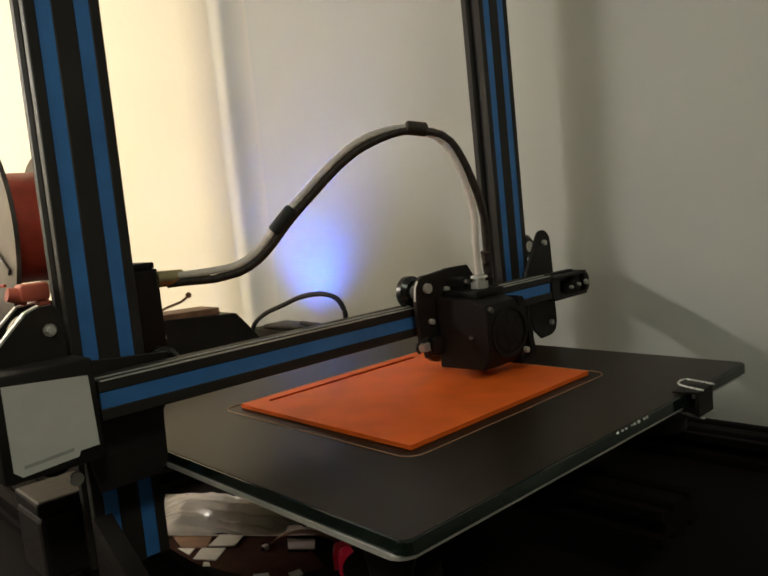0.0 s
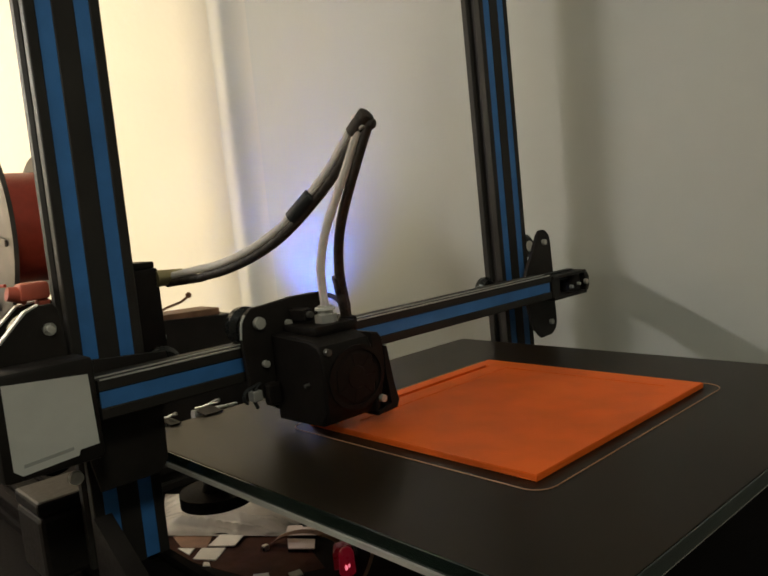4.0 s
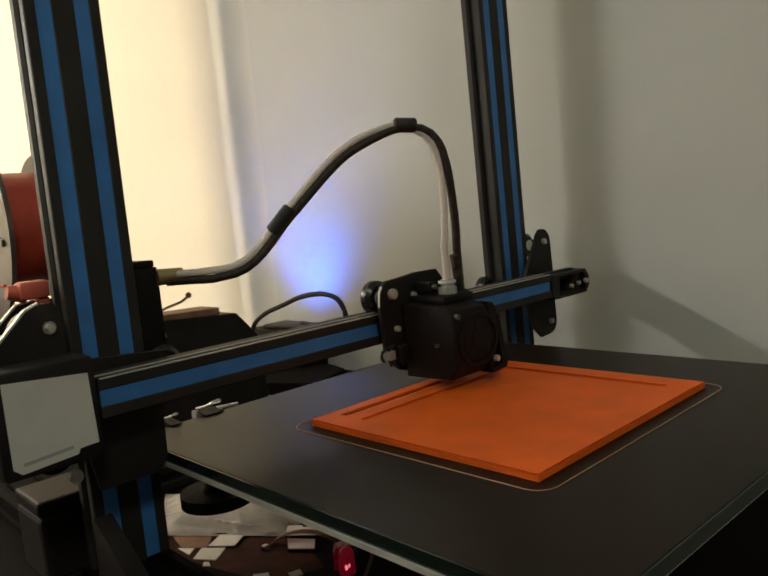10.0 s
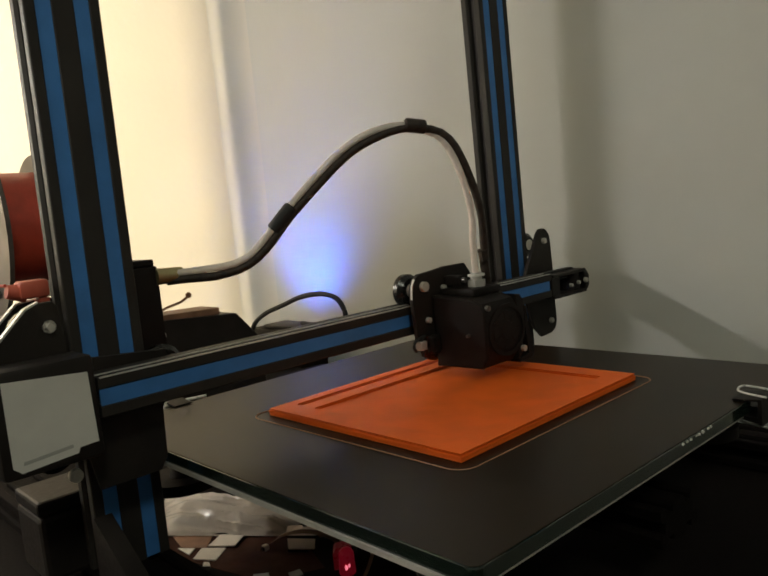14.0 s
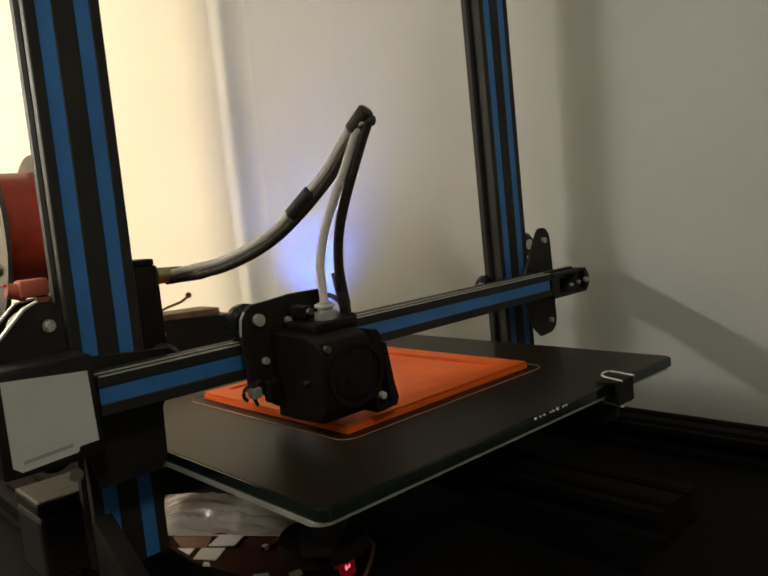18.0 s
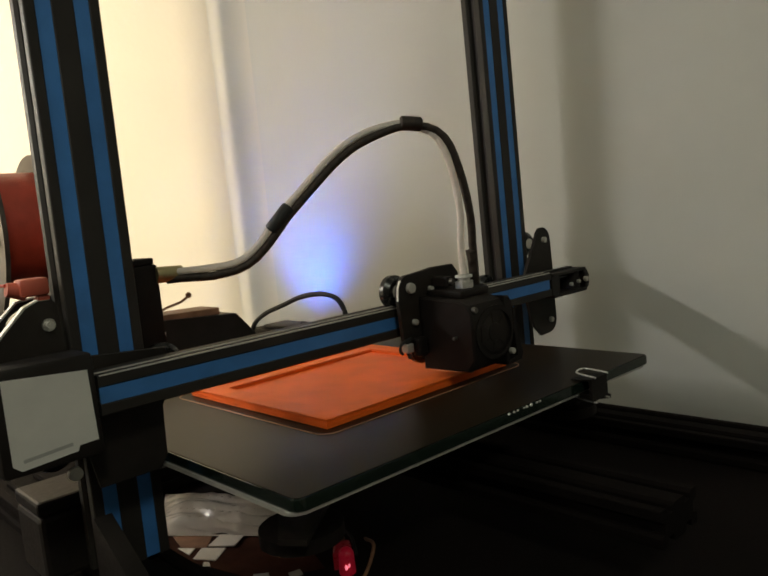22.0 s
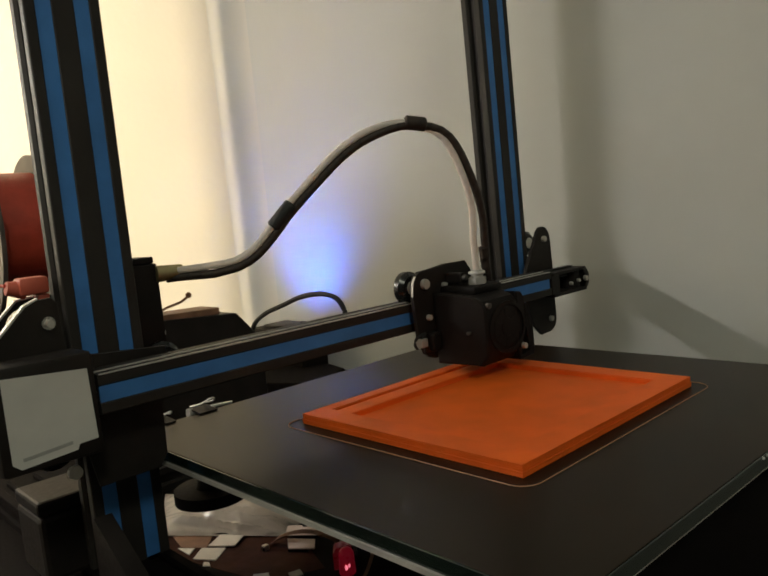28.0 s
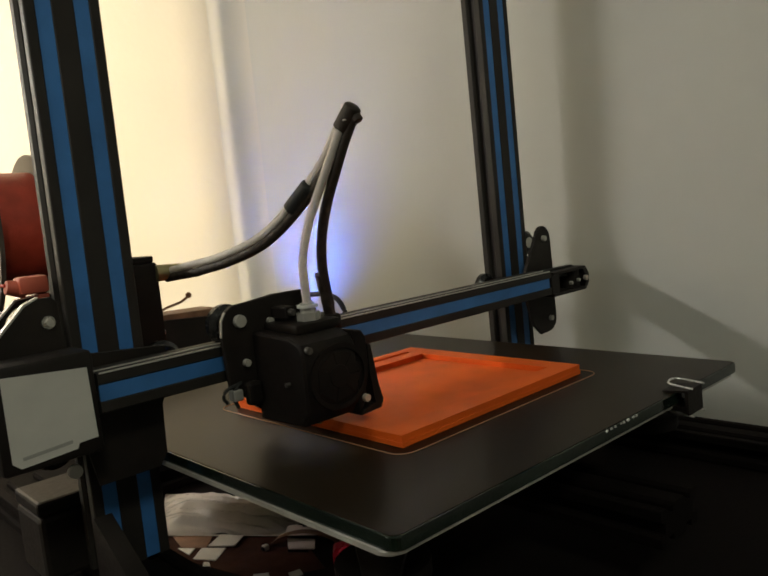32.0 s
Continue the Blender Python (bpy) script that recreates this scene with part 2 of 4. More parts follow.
def printer_frame():
    f = thing("printer_frame", (207, 100, TABLE), "black aluminium 3D printer frame with blue slot strips", "printer frame")

    def extrusion(name, w, h, place, axis, lo, hi, label="", mat=BLACK, rake=0.0):
        bm = bmesh.new()
        prism(bm, [(place[0] + a, place[1] + b) for a, b in v_slot(w, h)], axis, lo, hi)
        return part(name, leaned(bm, rake), mat, f, label)

    def leaned(bm, rake):
        for v in bm.verts:
            v.co.x += rake * (v.co.z + 40)
        return bm

    for x, rake in ((0, 0.005), (POST_R, -0.012)):
        post = extrusion("post", 40, 20, (x + 20, 10), "z", -185, 420, "black slotted aluminium upright", rake=rake)
        for s in (10, 30):
            bm = prism(bmesh.new(), [(x + s - 4.0, 0.5), (x + s + 4.0, 0.5), (x + s + 3.1, 1.7), (x + s - 3.1, 1.7)], "z", -184, 419)
            part("slot_strip", leaned(bm, rake), BLUE, post, "blue plastic slot strip")
            bm = prism(bmesh.new(), [(x + s - 4.0, 19.5), (x + s + 4.0, 19.5), (x + s + 3.1, 18.3), (x + s - 3.1, 18.3)], "z", -184, 419)
            part("slot_strip", leaned(bm, rake), BLUE, post, "blue plastic slot strip")
    extrusion("top_bar", 20, 20, (10, 430), "x", 0, POST_R + 40)
    # base rails, darker than the posts: low light painted into the colour
    for x in (20, POST_R + 20):
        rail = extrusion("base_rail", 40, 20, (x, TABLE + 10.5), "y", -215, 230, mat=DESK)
    extrusion("cross_rail", 20, 20, (150, TABLE + 10.5), "x", 40.5, POST_R - 0.5)
    # same darker black here, as painted shade below the bed
    extrusion("bed_rail", 40, 20, (207, TABLE + 36), "y", -230, 110, "black slotted rail under the bed, shade put into its colour", DESK)
    part("rail_spacer", block(bmesh.new(), (190, 224), (141, 159), (TABLE + 21, TABLE + 26), 1), PLATE, f)
    for x in (-4, POST_R + 26):
        bm = prism(bmesh.new(), [(-2, -184), (-60, -184), (-2, -150)], "x", x + 2, x + 12)
        part("corner_bracket", bm, PLATE, f, "black corner bracket at the post foot")
    # lead screw behind the left post and its motor
    part("lead_screw", rod(bmesh.new(), (20, 34, -140), (20, 34, 415), 4, n=14), STEEL, f, "shiny steel lead screw", smooth=True)
    m = part("motor", block(bmesh.new(), (-22, 20), (24, 66), (-188, -150), 3), PLATE, f, "black square stepper motor")
    part("motor_cap", block(bmesh.new(), (-22, 20), (24, 66), (-149.5, -141), 2), PLATE, m, "black motor cap")
    part("coupling", rod(bmesh.new(), (20, 34, -141), (20, 34, -116), 9, n=20), EDGE, f, "aluminium shaft coupling", smooth=True)
    return f


printer_frame()


# ---------------------------------------------------------------- the crossbar that climbs
BAR_Y, BAR_Z = -37.4, -73.6


def crossbar():
    g = thing("crossbar", (190, BAR_Y, BAR_Z - 10), "black slotted crossbar with a blue front strip and end plates", "printer gantry")
    bm = prism(bmesh.new(), [(BAR_Y + a, BAR_Z + b) for a, b in v_slot(20, 20)], "x", -6, 380)
    bar = part("bar", bm, BLACK, g, "black slotted aluminium bar")
    y0 = BAR_Y - 10
    bm = prism(bmesh.new(), [(y0 + 0.5, BAR_Z - 4.0), (y0 + 0.5, BAR_Z + 4.0), (y0 + 1.7, BAR_Z + 3.1), (y0 + 1.7, BAR_Z - 3.1)], "x", -5.6, 378)
    part("slot_strip", bm, BLUE, bar, "blue plastic slot strip")
    # pale strips imitate the glints on the bar's upper edges
    for y, z in ((BAR_Y - 9.5, BAR_Z + 9.5), (BAR_Y - 3.1, BAR_Z + 10.0)):
        part("edge_glint", block(bmesh.new(), (-5, 379), (y - 0.4, y + 0.4), (z, z + 0.7)), EDGE, bar, "pale strip standing in for a glint along the bar")
    # toothed belt: two runs in the bar's upper slot and above it
    part("belt", block(bmesh.new(), (-20, 425), (BAR_Y - 3, BAR_Y + 3), (BAR_Z + 9.0, BAR_Z + 10.3)), RUBBER, g, "black rubber belt")
    part("belt", block(bmesh.new(), (-20, 425), (BAR_Y - 3, BAR_Y + 3), (BAR_Z + 2, BAR_Z + 3.2)), RUBBER, g, "black rubber belt")
    # left end: plate, wheels, motor with cover and label
    outline = [(-52, -52), (-40, -40.7), (-27.5, -28), (-21.6, -25.4), (-15, -25.2), (-12.5, -28), (-12, -56), (40, -60), (42, -83), (36.5, -86), (33.8, -91), (33.5, -118), (29, -125), (-4, -125), (-8, -104), (-52, -104)]
    lp = part("end_plate", prism(bmesh.new(), outline, "y", -27, -24, 0.4), PLATE, g, "black bent metal plate with a bare edge")
    part("bright_edge", prism(bmesh.new(), [(-52, -52), (-40, -40.7), (-27.5, -28), (-21.6, -25.4), (-21.4, -24.5), (-28.1, -27.2), (-40.7, -40), (-52.7, -51.3)], "y", -27.4, -23.4), EDGE, lp, "bare metal edge with its glint in the colour")
    bp = part("rear_plate", prism(bmesh.new(), [(-50, -60), (-25.6, -36.2), (-17.3, -28.4), (-7.2, -27), (4, -27), (4, -60), (-50, -100)], "y", 22, 25, 0.4), PLATE, g)
    part("bright_edge", prism(bmesh.new(), [(-50, -60), (-25.6, -36.2), (-17.3, -28.4), (-7.2, -27), (-7.2, -26), (-17.8, -27.5), (-26.3, -35.5), (-50.7, -59.3)], "y", 21.6, 25.4), EDGE, bp, "bare metal edge with its glint in the colour")
    v_wheel(g, -17, 6, -42, 11.5)
    v_wheel(g, -14, 10, -108, 12)
    v_wheel(g, 54, 10, -75, 12)
    ringed = part("washer", rod(bmesh.new(), (-18, -27.1, -37.3), (-18, -28, -37.3), 3.2, n=20), STEEL, g, smooth=True)
    bolt(ringed, -18, -28, -37.3, 2.0)
    bolt(g, -16, -27, -113, 3.6)
    cover = part("motor_cover", block(bmesh.new(), (-53, -7), (-49, -27.2), (-101, -51), 2.5), PLATE, g, "black motor cover", smooth=True)
    lab = part("label", prism(bmesh.new(), [(-48.5, -56), (-11, -59), (-10, -93), (-19, -93.5), (-20, -96), (-45, -98), (-48.5, -95)], "y", -49.6, -49.15), WHITE, cover, "white paper sticker with a torn corner")
    part("text_bar", prism(bmesh.new(), [(-44, -94.6), (-22, -92.8), (-22, -91.2), (-44, -93)], "y", -49.75, -49.62), GREYBAR, lab)
    part("motor", block(bmesh.new(), (-51, -9), (-20, 18), (-100, -58), 3), PLASTIC, g, "black stepper motor", smooth=True)
    # extruder behind the left post
    e = part("extruder", block(bmesh.new(), (28, 66), (24, 62), (-76, -17), 2), PLASTIC, g, "black extruder block", smooth=True)
    part("knob", rod(bmesh.new(), (66, 40, -36), (69.5, 40, -36), 2.2), STEEL, e, smooth=True)
    part("knob", rod(bmesh.new(), (66, 36, -62), (70, 36, -62), 2.6), STEEL, e, smooth=True)
    part("tube_fitting", rod(bmesh.new(), (64, 25, -24), (81, 24.2, -24.3), 5.2, 4.6), BRASS, e, "dull brass tube fitting", smooth=True)
    part("nozzle_block", block(bmesh.new(), (40, 64), (24.5, 50), (-17, -13), 1), PLASTIC, e)
    guide = bmesh.new()
    block(guide, (-19, -4), (6, 18), (-25, -15.5), 2)
    rod(guide, (-24, 12, -20), (-15, 12, -22), 3.6, 5)
    block(guide, (-10, -4), (8, 16), (-28, -25), 1.0)
    part("filament_guide", guide, REDPART, g, "red printed filament guide", smooth=True)
    # right end: plate, wheels, belt tensioner
    out = [(370, -68), (374, -60), (388, -39), (393, -30), (397, -26.5)] + [(401 + 11 * math.cos(a), -37 + 11 * math.sin(a)) for a in np.linspace(1.57, -0.2, 7)]
    out += [(413, -60), (413, -86)] + [(403 + 11 * math.cos(a), -109 + 11 * math.sin(a)) for a in np.linspace(0.2, -1.57, 7)]
    out += [(390, -121), (380, -112), (374, -98), (372, -86)]
    out = [(x * 1.021 + 2.8, z * 1.021) for x, z in out]
    part("end_plate", prism(bmesh.new(), out, "y", -20, -17, 0.4), PLATE, g, "black metal plate with rounded ears")
    v_wheel(g, 427 - 1, 10, -42, 11)
    v_wheel(g, 427 - 1, 10, -108, 11)
    v_wheel(g, 362, 10, -75, 12)
    bolt(g, 412.2, -20, -37.8, 2.7)
    bolt(g, 415.3, -20, -110.8, 2.5)
    tens = bmesh.new()
    for z in (-66.4, -84.6):
        block(tens, (381, 433), (-49, -26), (z - 1.4, z + 1.4), 0.6)
    block(tens, (380, 392), (-48, -27), (-84, -66), 0.6)
    tn = part("belt_tensioner", tens, PLATE, g, "black belt tensioner bracket")
    part("pulley", rod(bmesh.new(), (424, -37, -83.5), (424, -37, -66.5), 9, n=24), PLATE, tn, "dark belt pulley", smooth=True)
    part("end_cap", prism(bmesh.new(), rounded(-49, -26, -86, -65.5, 6), "x", 431, 437, 0.8), PLATE, tn, smooth=True)
    bolt(tn, 430, -49, -75.5, 2.4)
    bolt(tn, 418, -49, -76, 1.6)
    bolt(tn, 406, -49, -77, 1.6)
    return g


gantry = crossbar()


# ---------------------------------------------------------------- the print head
def print_head():
    """Built with its tube socket at x = 0."""
    h = thing("print_head", (0, -78, -113), "black print head with a round fan, hot nozzle and steel screws", "print head")
    out = [(-42, -55), (-41, -49), (-38.5, -45), (-34, -42), (-10, -40.6), (-8, -39.6), (14, -39.8), (19, -46), (25, -58), (26, -92), (22, -99), (-24, -99), (-40, -86)]
    plate = part("carriage_plate", prism(bmesh.new(), out, "y", -56.5, -53, 0.4), PLATE, h, "black metal carriage plate")
    # pale strip painted as the glint where the plate's rounded edge catches light
    part("bright_edge", prism(bmesh.new(), [(-42.7, -58), (-41.6, -49), (-39.0, -44.7), (-38.4, -45.2), (-41.0, -49.2), (-42.1, -58)], "y", -56.8, -55.4), EDGE, plate, "bare metal edge with its glint in the colour")
    for x, z in ((-28, -54), (15, -54), (-6, -97)):
        v_wheel(h, x, BAR_Y, z, 11.5)
        part("axle", rod(bmesh.new(), (x, -54, z), (x, BAR_Y + 8, z), 2.5), STEEL, h, smooth=True)
    for x, z, r in ((-30.7, -50.8, 3.6), (-11.4, -53.9, 2.0), (-29.3, -74, 2.1)):
        bolt(h, x, -56.5, z, r)
    part("cable_clip", block(bmesh.new(), (-33, -24), (-63, -56.8), (-97, -84), 2), PLASTIC, h)
    part("wire_plug", block(bmesh.new(), (-41, -35), (-60, -54), (-93, -87), 0.8), NICKEL, h, "pale wire plug under the carriage")
    for x, drop in ((-38, -97), (-44, -93)):
        part("wire_end", sweep(bmesh.new(), smooth_line([(-34, -57, -84), (x, -58, -86), (x - 2, -58, -90), (x, -58, drop)], 5), 1.0, 6), RUBBER, h, smooth=True)
    # fan shroud: a box with sloping upper edge, open underneath
    sh = prism(bmesh.new(), [(-56.8, -58), (-91, -60), (-99, -63), (-102, -68), (-102, -98), (-96, -106), (-56.8, -107)], "x", -24, 11.2, 1.2)
    prism(sh, [(11, -61), (17, -62), (20, -66), (20, -84), (14, -104), (11, -106)], "y", -101.2, -62, 0.8)
    shroud = part("shroud", sh, PLASTIC, h, "black plastic fan shroud", smooth=True)
    ring = bmesh.new()
    outer = [(-2 + 19.5 * math.cos(a), -83 + 17.5 * math.sin(a)) for a in np.linspace(0, 2 * math.pi, 29)[:-1]]
    inner = [(-2 + 17 * math.cos(a), -83 + 15 * math.sin(a)) for a in np.linspace(0, 2 * math.pi, 29)[:-1]]
    for y in (-102.1, -102.9):
        vo, vi = [ring.verts.new((p[0], y, p[1])) for p in outer], [ring.verts.new((p[0], y, p[1])) for p in inner]
        for i in range(28):
            ring.faces.new((vo[i], vo[(i + 1) % 28], vi[(i + 1) % 28], vi[i]))
    ring.verts.ensure_lookup_table()
    for off in (0, 28):
        for i in range(28):
            j = (i + 1) % 28
            ring.faces.new((ring.verts[off + i], ring.verts[off + j], ring.verts[56 + off + j], ring.verts[56 + off + i]))
    fan = part("fan_ring", ring, PLASTIC, shroud, "round fan opening")
    for k in range(7):
        a = k * 2 * math.pi / 7
        bl = bmesh.new()
        c, s = math.cos(a), math.sin(a)
        c2, s2 = math.cos(a + 0.84), math.sin(a + 0.84)
        q = [(-2 + 5 * c, -83 + 5 * s), (-2 + 15 * c, -83 + 13.5 * s), (-2 + 15 * c2, -83 + 13.5 * s2), (-2 + 5 * c2, -83 + 5 * s2)]
        prism(bl, q, "y", -102.3, -102.05)
        part("fan_blade", bl, PLASTIC, shroud)
    part("fan_hub", rod(bmesh.new(), (-2, -102, -83), (-2, -102.6, -83), 6.5, 6, n=20), PLASTIC, shroud, smooth=True)
    bolt(shroud, 15, -101, -99, 2.2)
    bolt(shroud, -20, -100.6, -66, 2.0, mat=SHADED_SCREW)
    bolt(shroud, -24, -88, -84, 1.2, (-1, 0, 0), SHADED_SCREW)
    part("air_duct", prism(bmesh.new(), [(20.2, -70), (23, -71), (25.5, -94), (29, -103), (27, -107.5), (12, -108.5), (13, -106), (23, -104), (20.2, -86)], "y", -101, -84, 0.5), PLASTIC, shroud, "black plastic air duct")
    # upper block with cooling fins, socket and cable anchor
    part("top_block", block(bmesh.new(), (-16, 14), (-88, -57), (-60, -54.5), 1.5), PLASTIC, h, smooth=True)
    sock = rod(bmesh.new(), (0, -78, -54), (0, -78, -45), 4.6, 4.0, n=14)
    rod(sock, (0, -78, -55), (0, -78, -50), 6.4, n=6)
    part("tube_socket", sock, NICKEL, h, "dull metal tube socket", smooth=True)
    part("release_ring", rod(bmesh.new(), (0, -78, -47.5), (0, -78, -46), 5.8, n=18), WHITE, h, "white release ring", smooth=True)
    part("lug", block(bmesh.new(), (-10, -4), (-72, -57), (-53, -46), 1), PLASTIC, h)
    bolt(h, -7.2, -72, -49.3, 2.0, mat=SHADED_SCREW)
    part("cable_anchor", block(bmesh.new(), (13, 27), (-74, -57), (-64, -55), 2), PLASTIC, h, smooth=True)
    loom = sweep(bmesh.new(), smooth_line([(25, -64, -64), (23, -68, -58), (21, -70, -52), (18.6, -71.4, -43), (15, -73, -31)], 6), 3.4, 8)
    for v in loom.verts:
        v.co += Vector((1, 1, 0.5)) * 1.1 * noise.noise(v.co * 0.35)
    part("cable_loom", loom, SLEEVE, h, "ragged dark cable loom", smooth=True)
    part("heater_block", block(bmesh.new(), (-9, 11), (-88, -68), (-109, -106), 0.6), EDGE, h, "metal heater block")
    part("nozzle", rod(bmesh.new(), (0, -78, -113.2), (0, -78, -109), 0.8, 3.2, n=12), BRASS, h, "brass nozzle", smooth=True)
    return h


head = print_head()


# ---------------------------------------------------------------- bed with glass, print and skirt line (front edge at y = 0)
BED_X, BED_W = 35.1, 310
GLASS_TOP = -119.8


def sheet_outline(x0, x1, y0, y1, r):
    """A rounded sheet whose front edge runs a little out of square."""
    return [(x, y - 6.5 * (x - BED_X) / BED_W if y < 60 else y) for x, y in rounded(x0, x1, y0, y1, r)]


def heated_bed():
    b = thing("heated_bed", (190, 155, -129), "square printer bed with black glass and a bare metal rim", "printer bed")
    plate = prism(bmesh.new(), sheet_outline(BED_X - 0.5, BED_X + BED_W + 0.5, -0.5, 310.5, 7), "z", -128.4, -126.2, 0.4)
    part("heater_plate", plate, EDGE, b, "bare aluminium plate with a light rim")
    gl = part("glass_edge", prism(bmesh.new(), sheet_outline(BED_X + 0.6, BED_X + BED_W + 1.4, -2.2, 309.4, 5), "z", -126.1, -120.1, 0.5), GLASS, b, "greenish glass sheet edge")
    part("coating", prism(bmesh.new(), sheet_outline(BED_X + 1.6, BED_X + BED_W + 0.4, -1.2, 308.4, 4.4), "z", -120.4, GLASS_TOP), GLASSTOP, gl, "black coated glass surface")
    part("carriage", prism(bmesh.new(), [(75, 60), (110, 60), (190, 130), (270, 60), (305, 60), (305, 95), (235, 155), (305, 215), (305, 250), (270, 250), (190, 180), (110, 250), (75, 250), (75, 215), (145, 155), (75, 95)], "z", -151, -148, 0.4), PLATE, b, "black metal bed carriage")
    for x in (BED_X + 32, BED_X + BED_W - 32):
        for y in (42, 268):
            part("spring", rod(bmesh.new(), (x, y, -148), (x, y, -127.6), 4, n=14), STEEL, b, smooth=True)
            part("levelling_knob", rod(rod(bmesh.new(), (x, y, -161), (x, y, -154), 22, 22, n=32), (x, y, -153.8), (x, y, -149), 9, 7, n=20), PLASTIC, b, "large black levelling wheel", smooth=True)
    for sx in (-1, 1):
        part("arm", prism(bmesh.new(), [(190 + sx * 80, 60), (190 + sx * 140, 14), (190 + sx * 148, 26), (190 + sx * 110, 80)], "z", -151, -148), PLATE, b)
    # binder clips that hold the glass; s = 1 at the front edge, -1 at the back edge
    for x, w, s, edge, mat, said in ((258, 19, 1, -6.5, PLASTIC, "black binder clip with bright wire handles"), (84, 13, -1, 310, PLASTIC, "black binder clip with a silver spine and bright wire handles"), (60, 7, -1, 310, PLASTIC, "small black binder clip")):
        side = [(-6, -131), (9, -127.8), (9, -127.4), (-6, -127.4), (-6, -118.8), (7, -119.4), (7, -118.6), (-8, -117.4), (-8, -132)]
        c = part("binder_clip", prism(bmesh.new(), [(edge + s * y, z) for y, z in side], "x", x, x + w), mat, b, said)
        reach, back = (6, -10) if s > 0 else (0.9 * w, -8)
        for z, tilt in ((-116.4, 0.1 if s > 0 else 0.45), (-132.6, 0.0)):
            wire = [(x + 0.1 * w, back, 0), (x + 0.15 * w, reach * 0.5, 1), (x + w * 0.35, reach, 1.4), (x + w * 0.65, reach, 1.4), (x + 0.85 * w, reach * 0.5, 1), (x + 0.9 * w, back, 0)]
            run = [(px, edge + s * py, z + pz + max(py, 0) * tilt) for px, py, pz in wire]
            part("wire_handle", sweep(bmesh.new(), smooth_line(run, 4), 0.6, 6), WHITEWIRE, c, "bright wire handle", smooth=True)
        if s < 0:
            part("spine", rod(bmesh.new(), (x - 1.5, edge + 7, -121.5), (x + 0.36 * w, edge + 6, -121.5), 4.6, 3.6, n=14), NICKEL, c, "dull silver spine", smooth=True)
    part("wire_lever", rod(bmesh.new(), (98, 316, -119.5), (113, 312, -119.5), 1.1, n=10), WHITEWIRE, b, "bright steel lever of the back clip", smooth=True)
    # bright beads added along the front edge to imitate glints on the glass
    rnd = random.Random(11)
    for k in range(8):
        x = 184 + 4.4 * k + rnd.uniform(-1.2, 1.2)
        r = rnd.uniform(0.7, 1.3)
        bm = bmesh.new()
        bmesh.ops.create_icosphere(bm, subdivisions=1, radius=r, matrix=Matrix.Translation((x, -2.2 - 0.021 * (x - BED_X), -120.8)) @ Matrix.Rotation(rnd.uniform(0, 3), 4, "X") @ Matrix.Diagonal((1.3, 0.7, 0.8, 1)))
        part("glint_bead", bm, WHITEWIRE, b, "bright bead standing in for a glint on the glass edge")
    return b


bed = heated_bed()
PRINT_X, PRINT_W, PRINT_D, PRINT_Y = 108, 168.5, 158, 65.5
LAYERS, RISE = 8, 3.8


SIDE, BACK, SLOT, LEDGE = 15, 9, 5, 13      # widths of the tray's rim, its back wall, the slot and the inner ledge


def rim_layer(bm, inset, z0, z1):
    """Rim walls round the tray, and the ledge that a narrow slot parts from the back wall."""
    x0, x1, y0, y1 = PRINT_X + inset, PRINT_X + PRINT_W - inset, PRINT_Y + inset, PRINT_Y + PRINT_D - inset
    a, b, c = x0 + SIDE, x1 - SIDE, y1 - BACK - SLOT - LEDGE
    outer = [(x0, y0), (x1, y0), (x1, y1), (x0, y1)]
    inner = [(a, y0 + SIDE), (b, y0 + SIDE), (b, c), (a, c)]
    slot = [(a, y1 - BACK - SLOT), (b, y1 - BACK - SLOT), (b, y1 - BACK), (a, y1 - BACK)]
    rows = {}
    for z in (z0, z1):
        o, i, s = ([bm.verts.new((*q, z)) for q in loop] for loop in (outer, inner, slot))
        rows[z] = (o, i, s)
        for q in ((o[0], o[1], i[1], i[0]), (o[1], s[1], i[2], i[1]), (o[1], o[2], s[2], s[1]), (o[2], o[3], s[3], s[2]),
                  (o[3], o[0], s[0], s[3]), (o[0], i[0], i[3], s[0]), (s[0], i[3], i[2], s[1])):
            bm.faces.new(q)
    for low, top in zip(rows[z0], rows[z1]):
        for k in range(4):
            bm.faces.new((low[k], low[(k + 1) % 4], top[(k + 1) % 4], top[k]))
    return bm


